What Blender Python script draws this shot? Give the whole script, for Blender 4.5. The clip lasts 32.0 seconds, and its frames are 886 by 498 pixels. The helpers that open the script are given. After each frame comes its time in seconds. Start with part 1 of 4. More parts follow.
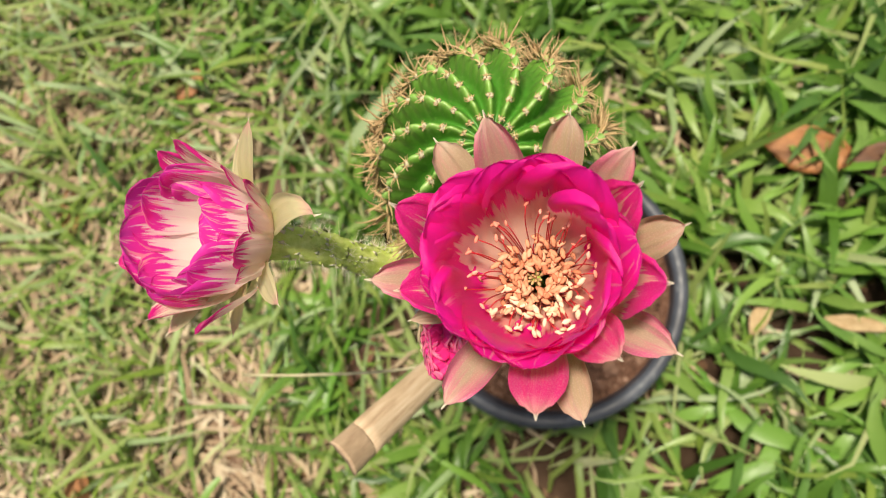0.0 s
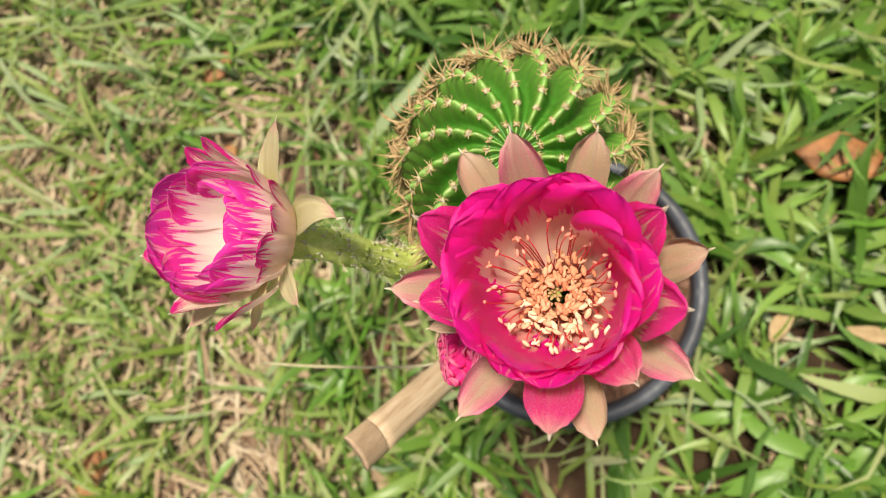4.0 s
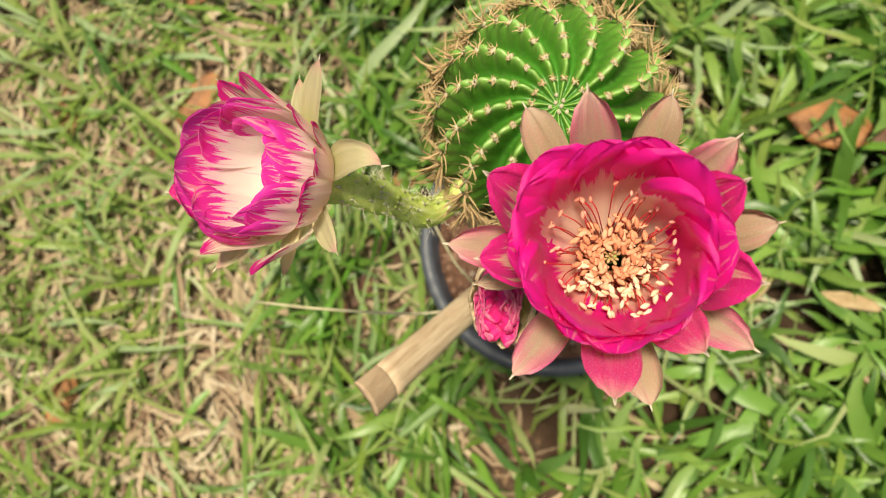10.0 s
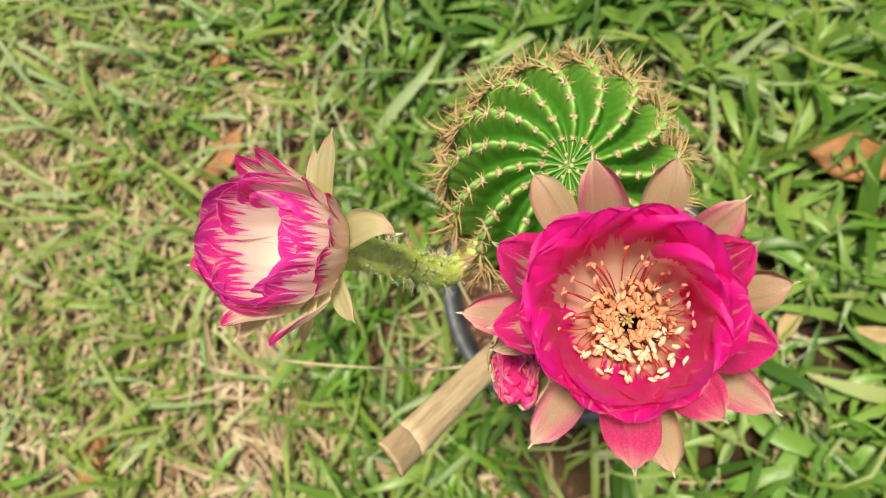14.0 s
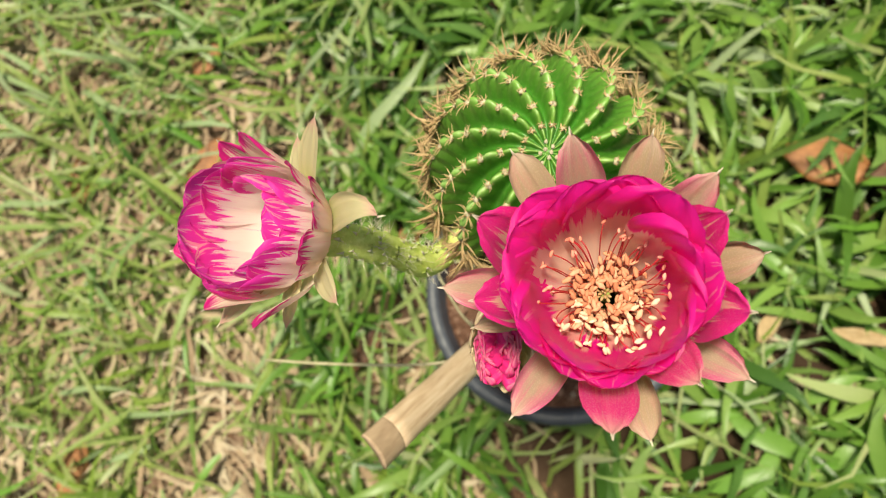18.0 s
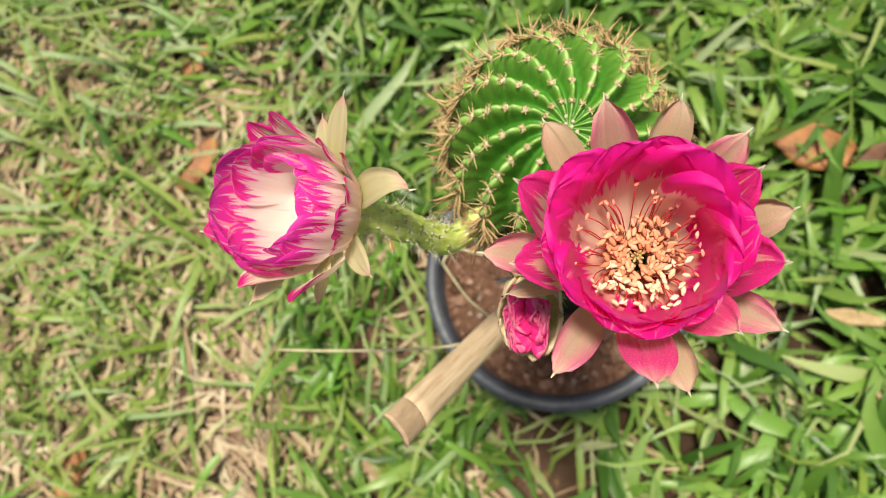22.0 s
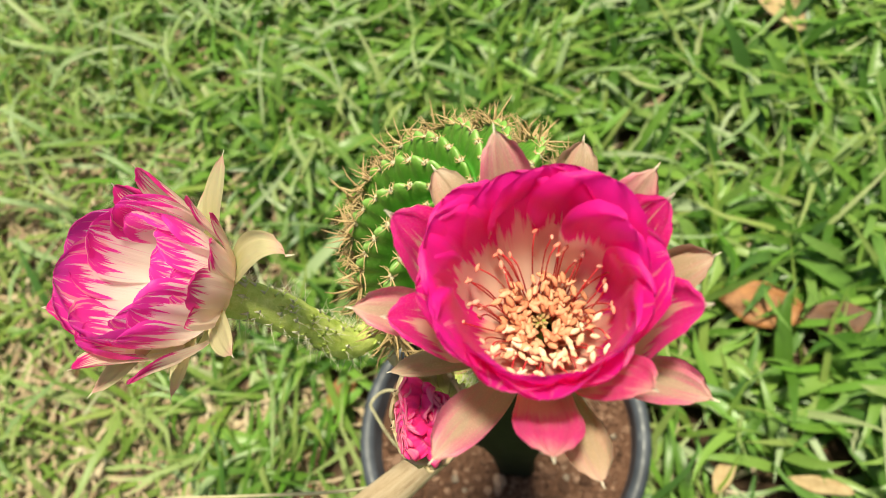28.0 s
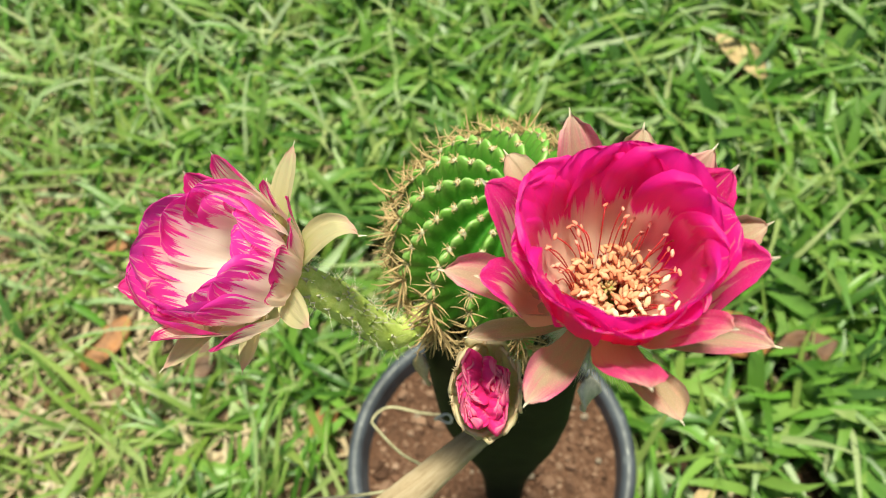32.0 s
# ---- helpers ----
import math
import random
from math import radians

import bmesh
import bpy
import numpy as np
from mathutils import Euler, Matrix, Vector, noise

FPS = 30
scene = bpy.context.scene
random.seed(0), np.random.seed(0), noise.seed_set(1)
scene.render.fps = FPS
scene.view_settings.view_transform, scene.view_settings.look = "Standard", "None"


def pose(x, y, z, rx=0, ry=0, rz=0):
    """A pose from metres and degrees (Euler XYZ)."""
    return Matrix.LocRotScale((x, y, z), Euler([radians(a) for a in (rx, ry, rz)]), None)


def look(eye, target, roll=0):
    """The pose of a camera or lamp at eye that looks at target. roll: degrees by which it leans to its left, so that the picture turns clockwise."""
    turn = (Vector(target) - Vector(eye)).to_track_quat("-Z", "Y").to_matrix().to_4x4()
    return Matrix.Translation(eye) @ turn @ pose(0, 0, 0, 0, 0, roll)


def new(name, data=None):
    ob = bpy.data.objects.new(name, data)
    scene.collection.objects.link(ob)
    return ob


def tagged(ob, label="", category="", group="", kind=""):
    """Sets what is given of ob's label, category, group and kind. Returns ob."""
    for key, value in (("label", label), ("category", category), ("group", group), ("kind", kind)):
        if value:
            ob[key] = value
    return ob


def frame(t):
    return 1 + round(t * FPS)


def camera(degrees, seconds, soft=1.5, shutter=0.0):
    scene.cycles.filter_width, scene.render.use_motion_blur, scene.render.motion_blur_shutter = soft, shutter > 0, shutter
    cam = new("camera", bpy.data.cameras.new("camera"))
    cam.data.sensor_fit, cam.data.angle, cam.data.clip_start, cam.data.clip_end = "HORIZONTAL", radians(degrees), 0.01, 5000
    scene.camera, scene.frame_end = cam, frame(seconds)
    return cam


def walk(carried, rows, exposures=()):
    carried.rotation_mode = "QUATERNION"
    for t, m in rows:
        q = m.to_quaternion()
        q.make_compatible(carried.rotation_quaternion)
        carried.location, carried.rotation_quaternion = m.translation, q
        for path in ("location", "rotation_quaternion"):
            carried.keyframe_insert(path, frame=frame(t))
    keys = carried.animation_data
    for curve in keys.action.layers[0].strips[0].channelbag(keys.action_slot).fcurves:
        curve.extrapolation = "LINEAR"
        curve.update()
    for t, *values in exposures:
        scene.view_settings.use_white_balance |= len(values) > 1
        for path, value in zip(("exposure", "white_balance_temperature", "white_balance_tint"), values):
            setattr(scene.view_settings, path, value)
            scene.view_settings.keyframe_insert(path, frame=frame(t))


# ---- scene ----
cam = camera(64.32, 32.0, soft=0.95)
cam.data.dof.use_dof, cam.data.dof.focus_distance, cam.data.dof.aperture_fstop = True, 0.125, 25
# seconds, eye in metres, turn in degrees (Euler XYZ); the pot's centre is the origin
PATH = [
    (0.0, 0.05557, -0.05334, 0.50028, 10.431, 15.724, 0.000),
    (0.5, 0.05353, -0.05434, 0.50217, 10.894, 15.563, 0.108),
    (1.0, 0.05305, -0.05584, 0.50140, 11.119, 14.996, 0.183),
    (1.5, 0.05474, -0.05472, 0.50177, 10.639, 15.285, 0.629),
    (2.0, 0.05394, -0.05019, 0.49766, 9.470, 16.553, 0.647),
    (2.5, 0.05282, -0.04854, 0.49845, 9.489, 17.167, 0.919),
    (4.5, 0.05934, -0.04954, 0.50174, 10.623, 16.838, 2.987),
    (5.0, 0.06388, -0.04830, 0.50192, 11.411, 17.879, 1.441),
    (5.5, 0.05732, -0.05371, 0.49971, 12.416, 16.965, 3.794),
    (6.0, 0.05621, -0.05163, 0.49700, 11.815, 16.944, 3.894),
    (6.5, 0.05703, -0.05238, 0.49833, 11.105, 18.025, 4.743),
    (7.0, 0.05223, -0.04934, 0.49494, 10.693, 17.063, 3.953),
    (7.5, 0.05022, -0.04852, 0.49435, 10.756, 16.419, 3.650),
    (8.0, 0.04800, -0.04883, 0.49395, 10.449, 15.567, 2.906),
    (8.5, 0.04548, -0.04238, 0.49513, 6.614, 15.529, 3.363),
    (9.0, 0.03294, -0.03321, 0.50548, 4.880, 11.556, 7.421),
    (9.5, 0.03769, -0.04508, 0.50226, 4.861, 13.711, 7.950),
    (10.0, 0.04011, -0.04790, 0.50326, 6.078, 13.566, 5.338),
    (10.5, 0.05043, -0.04691, 0.50723, 6.613, 16.766, 4.990),
    (11.0, 0.04830, -0.04755, 0.50298, 7.288, 16.377, 5.208),
    (11.5, 0.04867, -0.04749, 0.50543, 8.442, 16.077, 4.425),
    (12.0, 0.04888, -0.04591, 0.50415, 8.193, 15.967, 3.704),
    (12.5, 0.04426, -0.04714, 0.50314, 8.283, 15.893, 4.506),
    (13.0, 0.04458, -0.04781, 0.50616, 9.056, 16.104, 4.294),
    (13.5, 0.04110, -0.04521, 0.50433, 8.935, 15.826, 3.949),
    (14.0, 0.04215, -0.04332, 0.50432, 8.946, 15.884, 3.494),
    (14.5, 0.04347, -0.04301, 0.50440, 8.958, 15.969, 3.348),
    (16.5, 0.04047, -0.04701, 0.50475, 9.658, 15.110, 3.361),
    (17.0, 0.03982, -0.04725, 0.50300, 9.502, 14.918, 3.486),
    (17.5, 0.04248, -0.04827, 0.50650, 10.006, 14.918, 2.968),
    (18.0, 0.04325, -0.04972, 0.50501, 10.000, 14.679, 3.070),
    (18.5, 0.04569, -0.05052, 0.50775, 10.111, 15.134, 2.620),
    (19.0, 0.04097, -0.05450, 0.51053, 10.887, 14.781, 3.025),
    (19.5, 0.03774, -0.05529, 0.50650, 10.383, 14.182, 2.856),
    (20.0, 0.04027, -0.05610, 0.50981, 11.010, 14.269, 2.428),
    (20.5, 0.03978, -0.05804, 0.51279, 11.067, 14.441, 2.429),
    (21.0, 0.03276, -0.05793, 0.50884, 10.398, 13.770, 2.701),
    (21.5, 0.03343, -0.05745, 0.51063, 9.782, 13.753, 1.976),
    (22.0, 0.03517, -0.05649, 0.50979, 9.736, 13.601, 1.455),
    (22.5, 0.03682, -0.05631, 0.50923, 9.680, 13.697, 1.478),
    (23.0, 0.03591, -0.05781, 0.51192, 10.010, 13.937, 1.689),
    (23.5, 0.03453, -0.05668, 0.50922, 9.766, 13.626, 1.437),
    (24.0, 0.03767, -0.05466, 0.50812, 10.023, 13.445, 0.285),
    (24.5, 0.04262, -0.05300, 0.50342, 10.776, 15.362, -0.082),
    (26.5, 0.04755, -0.05583, 0.49119, 16.315, 14.191, 0.014),
    (27.0, 0.04677, -0.06255, 0.48861, 20.398, 12.132, 0.939),
    (27.5, 0.04269, -0.06527, 0.48462, 21.645, 10.682, 1.200),
    (28.0, 0.04386, -0.06956, 0.48309, 24.480, 10.427, 1.969),
    (28.5, 0.04527, -0.07580, 0.48419, 26.452, 9.646, 2.242),
    (29.0, 0.04131, -0.07986, 0.48674, 26.983, 9.336, 2.850),
    (29.5, 0.03558, -0.08119, 0.48621, 26.034, 8.679, 1.737),
    (30.0, 0.03247, -0.08194, 0.48679, 26.630, 8.915, 1.851),
    (30.5, 0.03045, -0.08206, 0.48546, 26.859, 8.540, 2.024),
    (31.0, 0.02956, -0.08325, 0.48627, 27.204, 8.188, 1.792),
    (31.5, 0.02674, -0.08218, 0.48697, 27.345, 7.748, 1.423),
    (32.0, 0.02611, -0.08485, 0.48963, 28.171, 7.032, 0.933),
]
walk(cam, [(t, pose(x, y, z, rx, ry, rz)) for t, x, y, z, rx, ry, rz in PATH], exposures=[(0.0, 0.675, 7350, 8), (6.0, 0.67, 7400, 8), (9.0, 0.655, 7750, 4), (12.0, 0.67, 7700, 2), (17.2, 0.675, 7700, -2), (19.0, 0.69, 7300, 5), (22.0, 0.75, 7200, 5), (24.0, 0.77, 7300, 3), (27.0, 0.84, 7600, -3), (29.0, 0.89, 7450, -5), (30.0, 0.90, 7150, -7), (32.0, 0.93, 7200, -10)])

# ---- light ----
SUN_EL, SUN_AZ = radians(80), radians(68)      # azimuth of the sun, counted from +x towards +y
world = bpy.data.worlds.new("world")
scene.world = world
world.use_nodes = True
wn, wl = world.node_tree.nodes, world.node_tree.links
sky = wn.new("ShaderNodeTexSky")
sky.sky_type, sky.sun_disc = "NISHITA", False
sky.sun_elevation, sky.sun_rotation = SUN_EL, radians(90) - SUN_AZ
sky.air_density, sky.dust_density = 1.0, 3.0
wn["Background"].inputs["Strength"].default_value = 0.047
wl.new(sky.outputs[0], wn["Background"].inputs["Color"])
sun = new("sun", bpy.data.lights.new("sun", "SUN"))
sun.data.energy, sun.data.angle, sun.data.color = 3.7, radians(10), (1.0, 0.94, 0.84)
to_sun = Vector((math.cos(SUN_EL) * math.cos(SUN_AZ), math.cos(SUN_EL) * math.sin(SUN_AZ), math.sin(SUN_EL)))
sun.matrix_world = look(to_sun * 5, (0, 0, 0))


# ---- material tools ----
class Mat:
    """A node material with a principled surface and short ways to add nodes."""

    def __init__(self, name, rough=0.6, spec=0.5):
        self.m = bpy.data.materials.new(name)
        self.m.use_nodes = True
        self.t = self.m.node_tree
        self.b = self.t.nodes["Principled BSDF"]
        self.b.inputs["Roughness"].default_value = rough
        self.b.inputs["Specular IOR Level"].default_value = spec
        self.out = self.t.nodes["Material Output"]

    def n(self, kind, **sets):
        node = self.t.nodes.new(kind)
        for k, v in sets.items():
            node.inputs[k.replace("_", " ")].default_value = v
        return node

    def l(self, a, b):
        self.t.links.new(a, b)

    def coord(self, what="Object", scale=(1, 1, 1), shift=None):
        tc, mp = self.n("ShaderNodeTexCoord"), self.n("ShaderNodeMapping")
        mp.inputs["Scale"].default_value = scale
        self.l(tc.outputs[what], mp.inputs["Vector"])
        if shift is not None:
            self.l(shift, mp.inputs["Location"])
        return mp.outputs[0]

    def noise(self, vec, scale, detail=4.0, rough=0.6, dist=0.0):
        nd = self.n("ShaderNodeTexNoise", Scale=scale, Detail=detail, Roughness=rough, Distortion=dist)
        self.l(vec, nd.inputs["Vector"])
        return nd.outputs["Fac"]

    def ramp(self, fac, *stops):
        r = self.n("ShaderNodeValToRGB")
        els = r.color_ramp.elements
        while len(els) < len(stops):
            els.new(0.5)
        for e, (p, c) in zip(els, stops):
            e.position, e.color = p, (*c, 1) if len(c) == 3 else c
        self.l(fac, r.inputs[0])
        return r.outputs[0]

    def math(self, op, a, b=None, c=None):
        nd = self.n("ShaderNodeMath")
        nd.operation = op
        for i, v in enumerate((a, b, c)):
            if v is None:
                continue
            if isinstance(v, (int, float)):
                nd.inputs[i].default_value = v
            else:
                self.l(v, nd.inputs[i])
        return nd.outputs[0]

    def mix(self, fac, a, b, blend="MIX"):
        nd = self.n("ShaderNodeMix")
        nd.data_type, nd.blend_type = "RGBA", blend
        for s, v in ((nd.inputs[0], fac), (nd.inputs[6], a), (nd.inputs[7], b)):
            if isinstance(v, (int, float)):
                s.default_value = v
            elif isinstance(v, tuple):
                s.default_value = (*v, 1)
            else:
                self.l(v, s)
        return nd.outputs[2]

    def bump(self, h, strength=0.3, dist=0.001):
        nd = self.n("ShaderNodeBump", Strength=strength, Distance=dist)
        self.l(h, nd.inputs["Height"])
        self.l(nd.outputs[0], self.b.inputs["Normal"])
        return nd.outputs[0]

    def color(self, c):
        if isinstance(c, tuple):
            self.b.inputs["Base Color"].default_value = (*c, 1)
        else:
            self.l(c, self.b.inputs["Base Color"])
        return self

    def thin(self, share, c):
        """Lets light through a leaf or petal: mixes in a translucent surface of colour c."""
        tr, mx = self.n("ShaderNodeBsdfTranslucent"), self.n("ShaderNodeMixShader")
        mx.inputs[0].default_value = share
        if isinstance(c, tuple):
            tr.inputs["Color"].default_value = (*c, 1)
        else:
            self.l(c, tr.inputs["Color"])
        self.l(self.b.outputs[0], mx.inputs[1])
        self.l(tr.outputs[0], mx.inputs[2])
        self.l(mx.outputs[0], self.out.inputs["Surface"])
        return self

    def rand(self):
        return self.n("ShaderNodeObjectInfo").outputs["Random"]

    def island(self):
        return self.n("ShaderNodeNewGeometry").outputs["Random Per Island"]


def petal_mat(name, pale, deep, start, spread, streak, share=0.3, edge=None, margin=0.28, fleck=0.0, veins=0.0, speck=0.0, point=False, wash=0.0):
    """A petal: pale at its base, deep towards the tip, torn into streaks along its veins."""
    m = Mat(name, 0.38, 0.45)
    r = m.rand()
    sh = m.n("ShaderNodeCombineXYZ")
    m.l(m.math("MULTIPLY", r, 37.0), sh.inputs[0])
    m.l(m.math("MULTIPLY", r, 11.0), sh.inputs[1])
    uv = m.coord("UV", (9.0, 0.55, 1), sh.outputs[0])
    tc = m.n("ShaderNodeTexCoord")
    sp = m.n("ShaderNodeSeparateXYZ")
    m.l(tc.outputs["UV"], sp.inputs[0])
    v, u = sp.outputs[1], sp.outputs[0]
    big = m.noise(uv, 1.6, 5.0, 0.65)
    side = m.math("ABSOLUTE", m.math("SUBTRACT", u, 0.5))
    h = m.math("ADD", v, m.math("MULTIPLY", m.math("SUBTRACT", big, 0.5), streak))
    h = m.math("ADD", h, m.math("MULTIPLY", side, margin))
    h = m.math("ADD", h, m.math("MULTIPLY", m.math("SUBTRACT", r, 0.5), 0.12))
    f = m.n("ShaderNodeMapRange", From_Min=start, From_Max=start + spread)
    f.interpolation_type = "SMOOTHSTEP"
    m.l(h, f.inputs["Value"])
    fine = m.noise(m.coord("UV", (42.0, 1.6, 1), sh.outputs[0]), 1.0, 4.0, 0.6)
    deep2 = m.mix(m.ramp(fine, (0.35, (0, 0, 0)), (0.7, (1, 1, 1))), deep, tuple(c * 0.92 + 0.03 * i for c, i in zip(deep, (1, 0.2, 1.6))))
    if veins:
        line = m.noise(m.coord("UV", (34.0, 1.1, 1), sh.outputs[0]), 1.0, 2.0, 0.5)
        pale = m.mix(m.math("MULTIPLY", m.ramp(line, (0.64, (0, 0, 0)), (0.70, (1, 1, 1))), veins), pale, deep)
    col = m.mix(f.outputs[0], pale, deep2)
    if fleck:
        spot = m.noise(m.coord("UV", (6.5, 1.4, 1), sh.outputs[0]), 1.7, 3.0, 0.6)
        high = m.n("ShaderNodeMapRange", From_Min=0.66, From_Max=0.90)
        m.l(v, high.inputs["Value"])
        col = m.mix(m.math("MULTIPLY", m.ramp(spot, (0.56, (0, 0, 0)), (0.61, (1, 1, 1))), m.math("MULTIPLY", high.outputs[0], fleck)), col, (0.97, 0.62, 0.58))
    if edge:
        e = m.n("ShaderNodeMapRange", From_Min=0.87, From_Max=1.02)
        m.l(m.math("ADD", v, m.math("MULTIPLY", m.math("SUBTRACT", fine, 0.5), 0.3)), e.inputs["Value"])
        col = m.mix(e.outputs[0], col, edge)
    if speck:
        dots = m.noise(m.coord("UV", (34.0, 70.0, 1), sh.outputs[0]), 1.0, 2.0, 0.5)
        cloud = m.noise(m.coord("UV", (3.0, 2.2, 1), sh.outputs[0]), 1.3, 3.0, 0.6)
        col = m.mix(m.math("MULTIPLY", m.ramp(dots, (0.50, (0, 0, 0)), (0.66, (1, 1, 1))), speck), col, (0.86, 0.66, 0.50))
        col = m.mix(m.math("MULTIPLY", m.ramp(cloud, (0.46, (0, 0, 0)), (0.66, (1, 1, 1))), wash), col, (0.78, 0.20, 0.30))
    if point:
        e = m.n("ShaderNodeMapRange", From_Min=0.992, From_Max=1.02)
        m.l(v, e.inputs["Value"])
        col = m.mix(e.outputs[0], col, (0.90, 0.82, 0.68))
    m.color(col)
    m.b.inputs["Sheen Weight"].default_value = 0.06
    m.b.inputs["Sheen Tint"].default_value = (0.92, 0.80, 1.0, 1)
    m.bump(fine, 0.35, 0.0004)
    return m.thin(share, col).m


M_CUP = petal_mat("petal_magenta", (0.98, 0.78, 0.68), (0.98, 0.014, 0.42), 0.67, 0.08, 0.75, 0.58, None, 0.36, 0.0, 0.25)
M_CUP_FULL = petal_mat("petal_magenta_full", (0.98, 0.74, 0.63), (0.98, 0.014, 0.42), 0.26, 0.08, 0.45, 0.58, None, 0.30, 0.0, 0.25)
M_CUP_OUTER = petal_mat("petal_magenta_flecked", (0.98, 0.66, 0.56), (0.97, 0.014, 0.42), 0.36, 0.10, 0.50, 0.60, None, 0.28, 0.40)
M_OUT = petal_mat("petal_magenta_streaked", (0.95, 0.55, 0.48), (0.93, 0.020, 0.32), 0.72, 0.12, 1.45, 0.48, None, 0.45, 0.0, 0.0, 0.10, True)
M_ROSE = petal_mat("petal_rose", (0.88, 0.42, 0.38), (0.88, 0.050, 0.28), 0.42, 0.35, 0.9, 0.42, (0.86, 0.46, 0.42), 0.3, 0.0, 0.0, 0.22, True)
M_STRIPE = petal_mat("petal_striped", (0.98, 0.90, 0.87), (0.92, 0.055, 0.54), 0.80, 0.05, 1.25, 0.60, None, 0.24, 0.80, 0.5)
M_STRIPE_PALE = petal_mat("petal_striped_pale", (0.95, 0.80, 0.66), (0.86, 0.020, 0.30), 0.88, 0.07, 1.0, 0.50, None, 0.26, 0.0, 0.4, 0.0, True)
M_SEPAL = petal_mat("sepal_tan", (0.42, 0.33, 0.18), (0.54, 0.40, 0.26), 0.35, 0.6, 0.5, 0.36, (0.68, 0.50, 0.40), 0.28, 0.0, 0.0, 0.22, True, 0.25)
M_SEPAL_PINK = petal_mat("sepal_tan_pink", (0.56, 0.41, 0.31), (0.80, 0.14, 0.33), 0.78, 0.60, 0.70, 0.38, (0.74, 0.56, 0.45), 0.80, 0.0, 0.0, 0.24, True, 0.30)
M_SEPAL_PALE = petal_mat("sepal_cream", (0.478, 0.497, 0.175), (0.607, 0.543, 0.313), 0.25, 0.5, 0.4, 0.36, (0.718, 0.368, 0.35), 0.28, 0.0, 0.0, 0.0, True)


def m_body():
    m = Mat("cactus_skin", 0.38, 0.5)
    n1 = m.noise(m.coord("Object"), 60, 4)
    n2 = m.noise(m.coord("Object"), 900, 3)
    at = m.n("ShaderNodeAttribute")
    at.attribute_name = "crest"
    # Crests are lighter green; furrow shade is painted into the darker end.
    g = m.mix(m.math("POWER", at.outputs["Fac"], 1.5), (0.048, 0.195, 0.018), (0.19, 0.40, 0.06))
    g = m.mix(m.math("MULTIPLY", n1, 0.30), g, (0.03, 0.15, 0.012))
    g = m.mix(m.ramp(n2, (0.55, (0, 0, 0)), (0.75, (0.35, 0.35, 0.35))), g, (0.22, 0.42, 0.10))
    # Glossy highlight along the crests, painted as pale broken streaks.
    crest_glint = m.math("MULTIPLY", m.math("POWER", at.outputs["Fac"], 9.0), m.ramp(m.noise(m.coord("Object"), 240, 3), (0.40, (0.10, 0.10, 0.10)), (0.62, (0.75, 0.75, 0.75))))
    g = m.mix(crest_glint, g, (0.42, 0.58, 0.24))
    m.color(g)
    m.b.inputs["Subsurface Weight"].default_value = 0.08
    m.b.inputs["Subsurface Radius"].default_value = (0.002, 0.004, 0.001)
    m.bump(m.math("ADD", n1, n2), 0.12, 0.0006)
    return m.m


def m_two(name, c1, c2, scale, rough=0.6, stretch=(1, 1, 1), bump=0.3, dist=0.001, what="Object", spec=0.4):
    m = Mat(name, rough, spec)
    n1 = m.noise(m.coord(what, stretch), scale, 5)
    n2 = m.noise(m.coord(what, stretch), scale * 7, 4)
    mixd = m.math("ADD", m.math("MULTIPLY", n1, 0.65), m.math("MULTIPLY", n2, 0.35))
    m.color(m.ramp(mixd, (0.34, c1), (0.66, c2)))
    m.bump(mixd, bump, dist)
    return m


M_BODY = m_body()
# Dark green skin, darkened further for the shade under the globe.
M_STOCK_SHADED = m_two("rootstock_skin_shaded", (0.0080, 0.0110, 0.0040), (0.0200, 0.0240, 0.0090), 45, 0.75, spec=0.2).m
M_SPINE = m_two("spine", (0.45, 0.288, 0.135), (0.648, 0.477, 0.27), 300, 0.5).m
M_SPINE_OLD = m_two("spine_old", (0.36, 0.21, 0.10), (0.62, 0.45, 0.25), 300, 0.6).m
M_WOOL = m_two("areole_wool", (0.50, 0.42, 0.28), (0.72, 0.64, 0.48), 2500, 0.9, bump=0.6).m
M_TUBE = m_two("flower_tube", (0.42, 0.55, 0.085), (0.70, 0.78, 0.28), 420, 0.6, bump=0.4, dist=0.0015).m
M_HAIR = m_two("tube_hair", (0.60, 0.56, 0.42), (0.78, 0.74, 0.62), 800, 0.8).m
M_FILAMENT = m_two("filament", (0.46, 0.012, 0.03), (0.58, 0.04, 0.05), 400, 0.4).m
M_FILAMENT_PALE = m_two("filament_pale", (0.74, 0.30, 0.16), (0.80, 0.42, 0.26), 400, 0.4).m


def m_anther(name, *stops):
    m = Mat(name, 0.75, 0.3)
    n = m.noise(m.coord("Object"), 1800, 4)
    f = m.math("ADD", m.math("MULTIPLY", m.rand(), 0.75), m.math("MULTIPLY", n, 0.25))
    m.color(m.ramp(f, *stops))
    m.bump(n, 0.5, 0.0003)
    return m.m


# Salmon and rose double as shaded copies of the cream anther.
M_ANTHER = m_anther("anther", (0.1, (0.666, 0.378, 0.234)), (0.5, (0.774, 0.558, 0.378)), (0.9, (0.837, 0.684, 0.504)))
M_ANTHER_SALMON_SHADE = m_anther("anther_salmon_shade", (0.1, (0.50, 0.18, 0.095)), (0.5, (0.64, 0.29, 0.165)), (0.9, (0.75, 0.41, 0.26)))
M_ANTHER_ROSE_SHADE = m_anther("anther_rose_shade", (0.1, (0.66, 0.22, 0.15)), (0.5, (0.76, 0.32, 0.24)), (0.9, (0.84, 0.44, 0.35)))
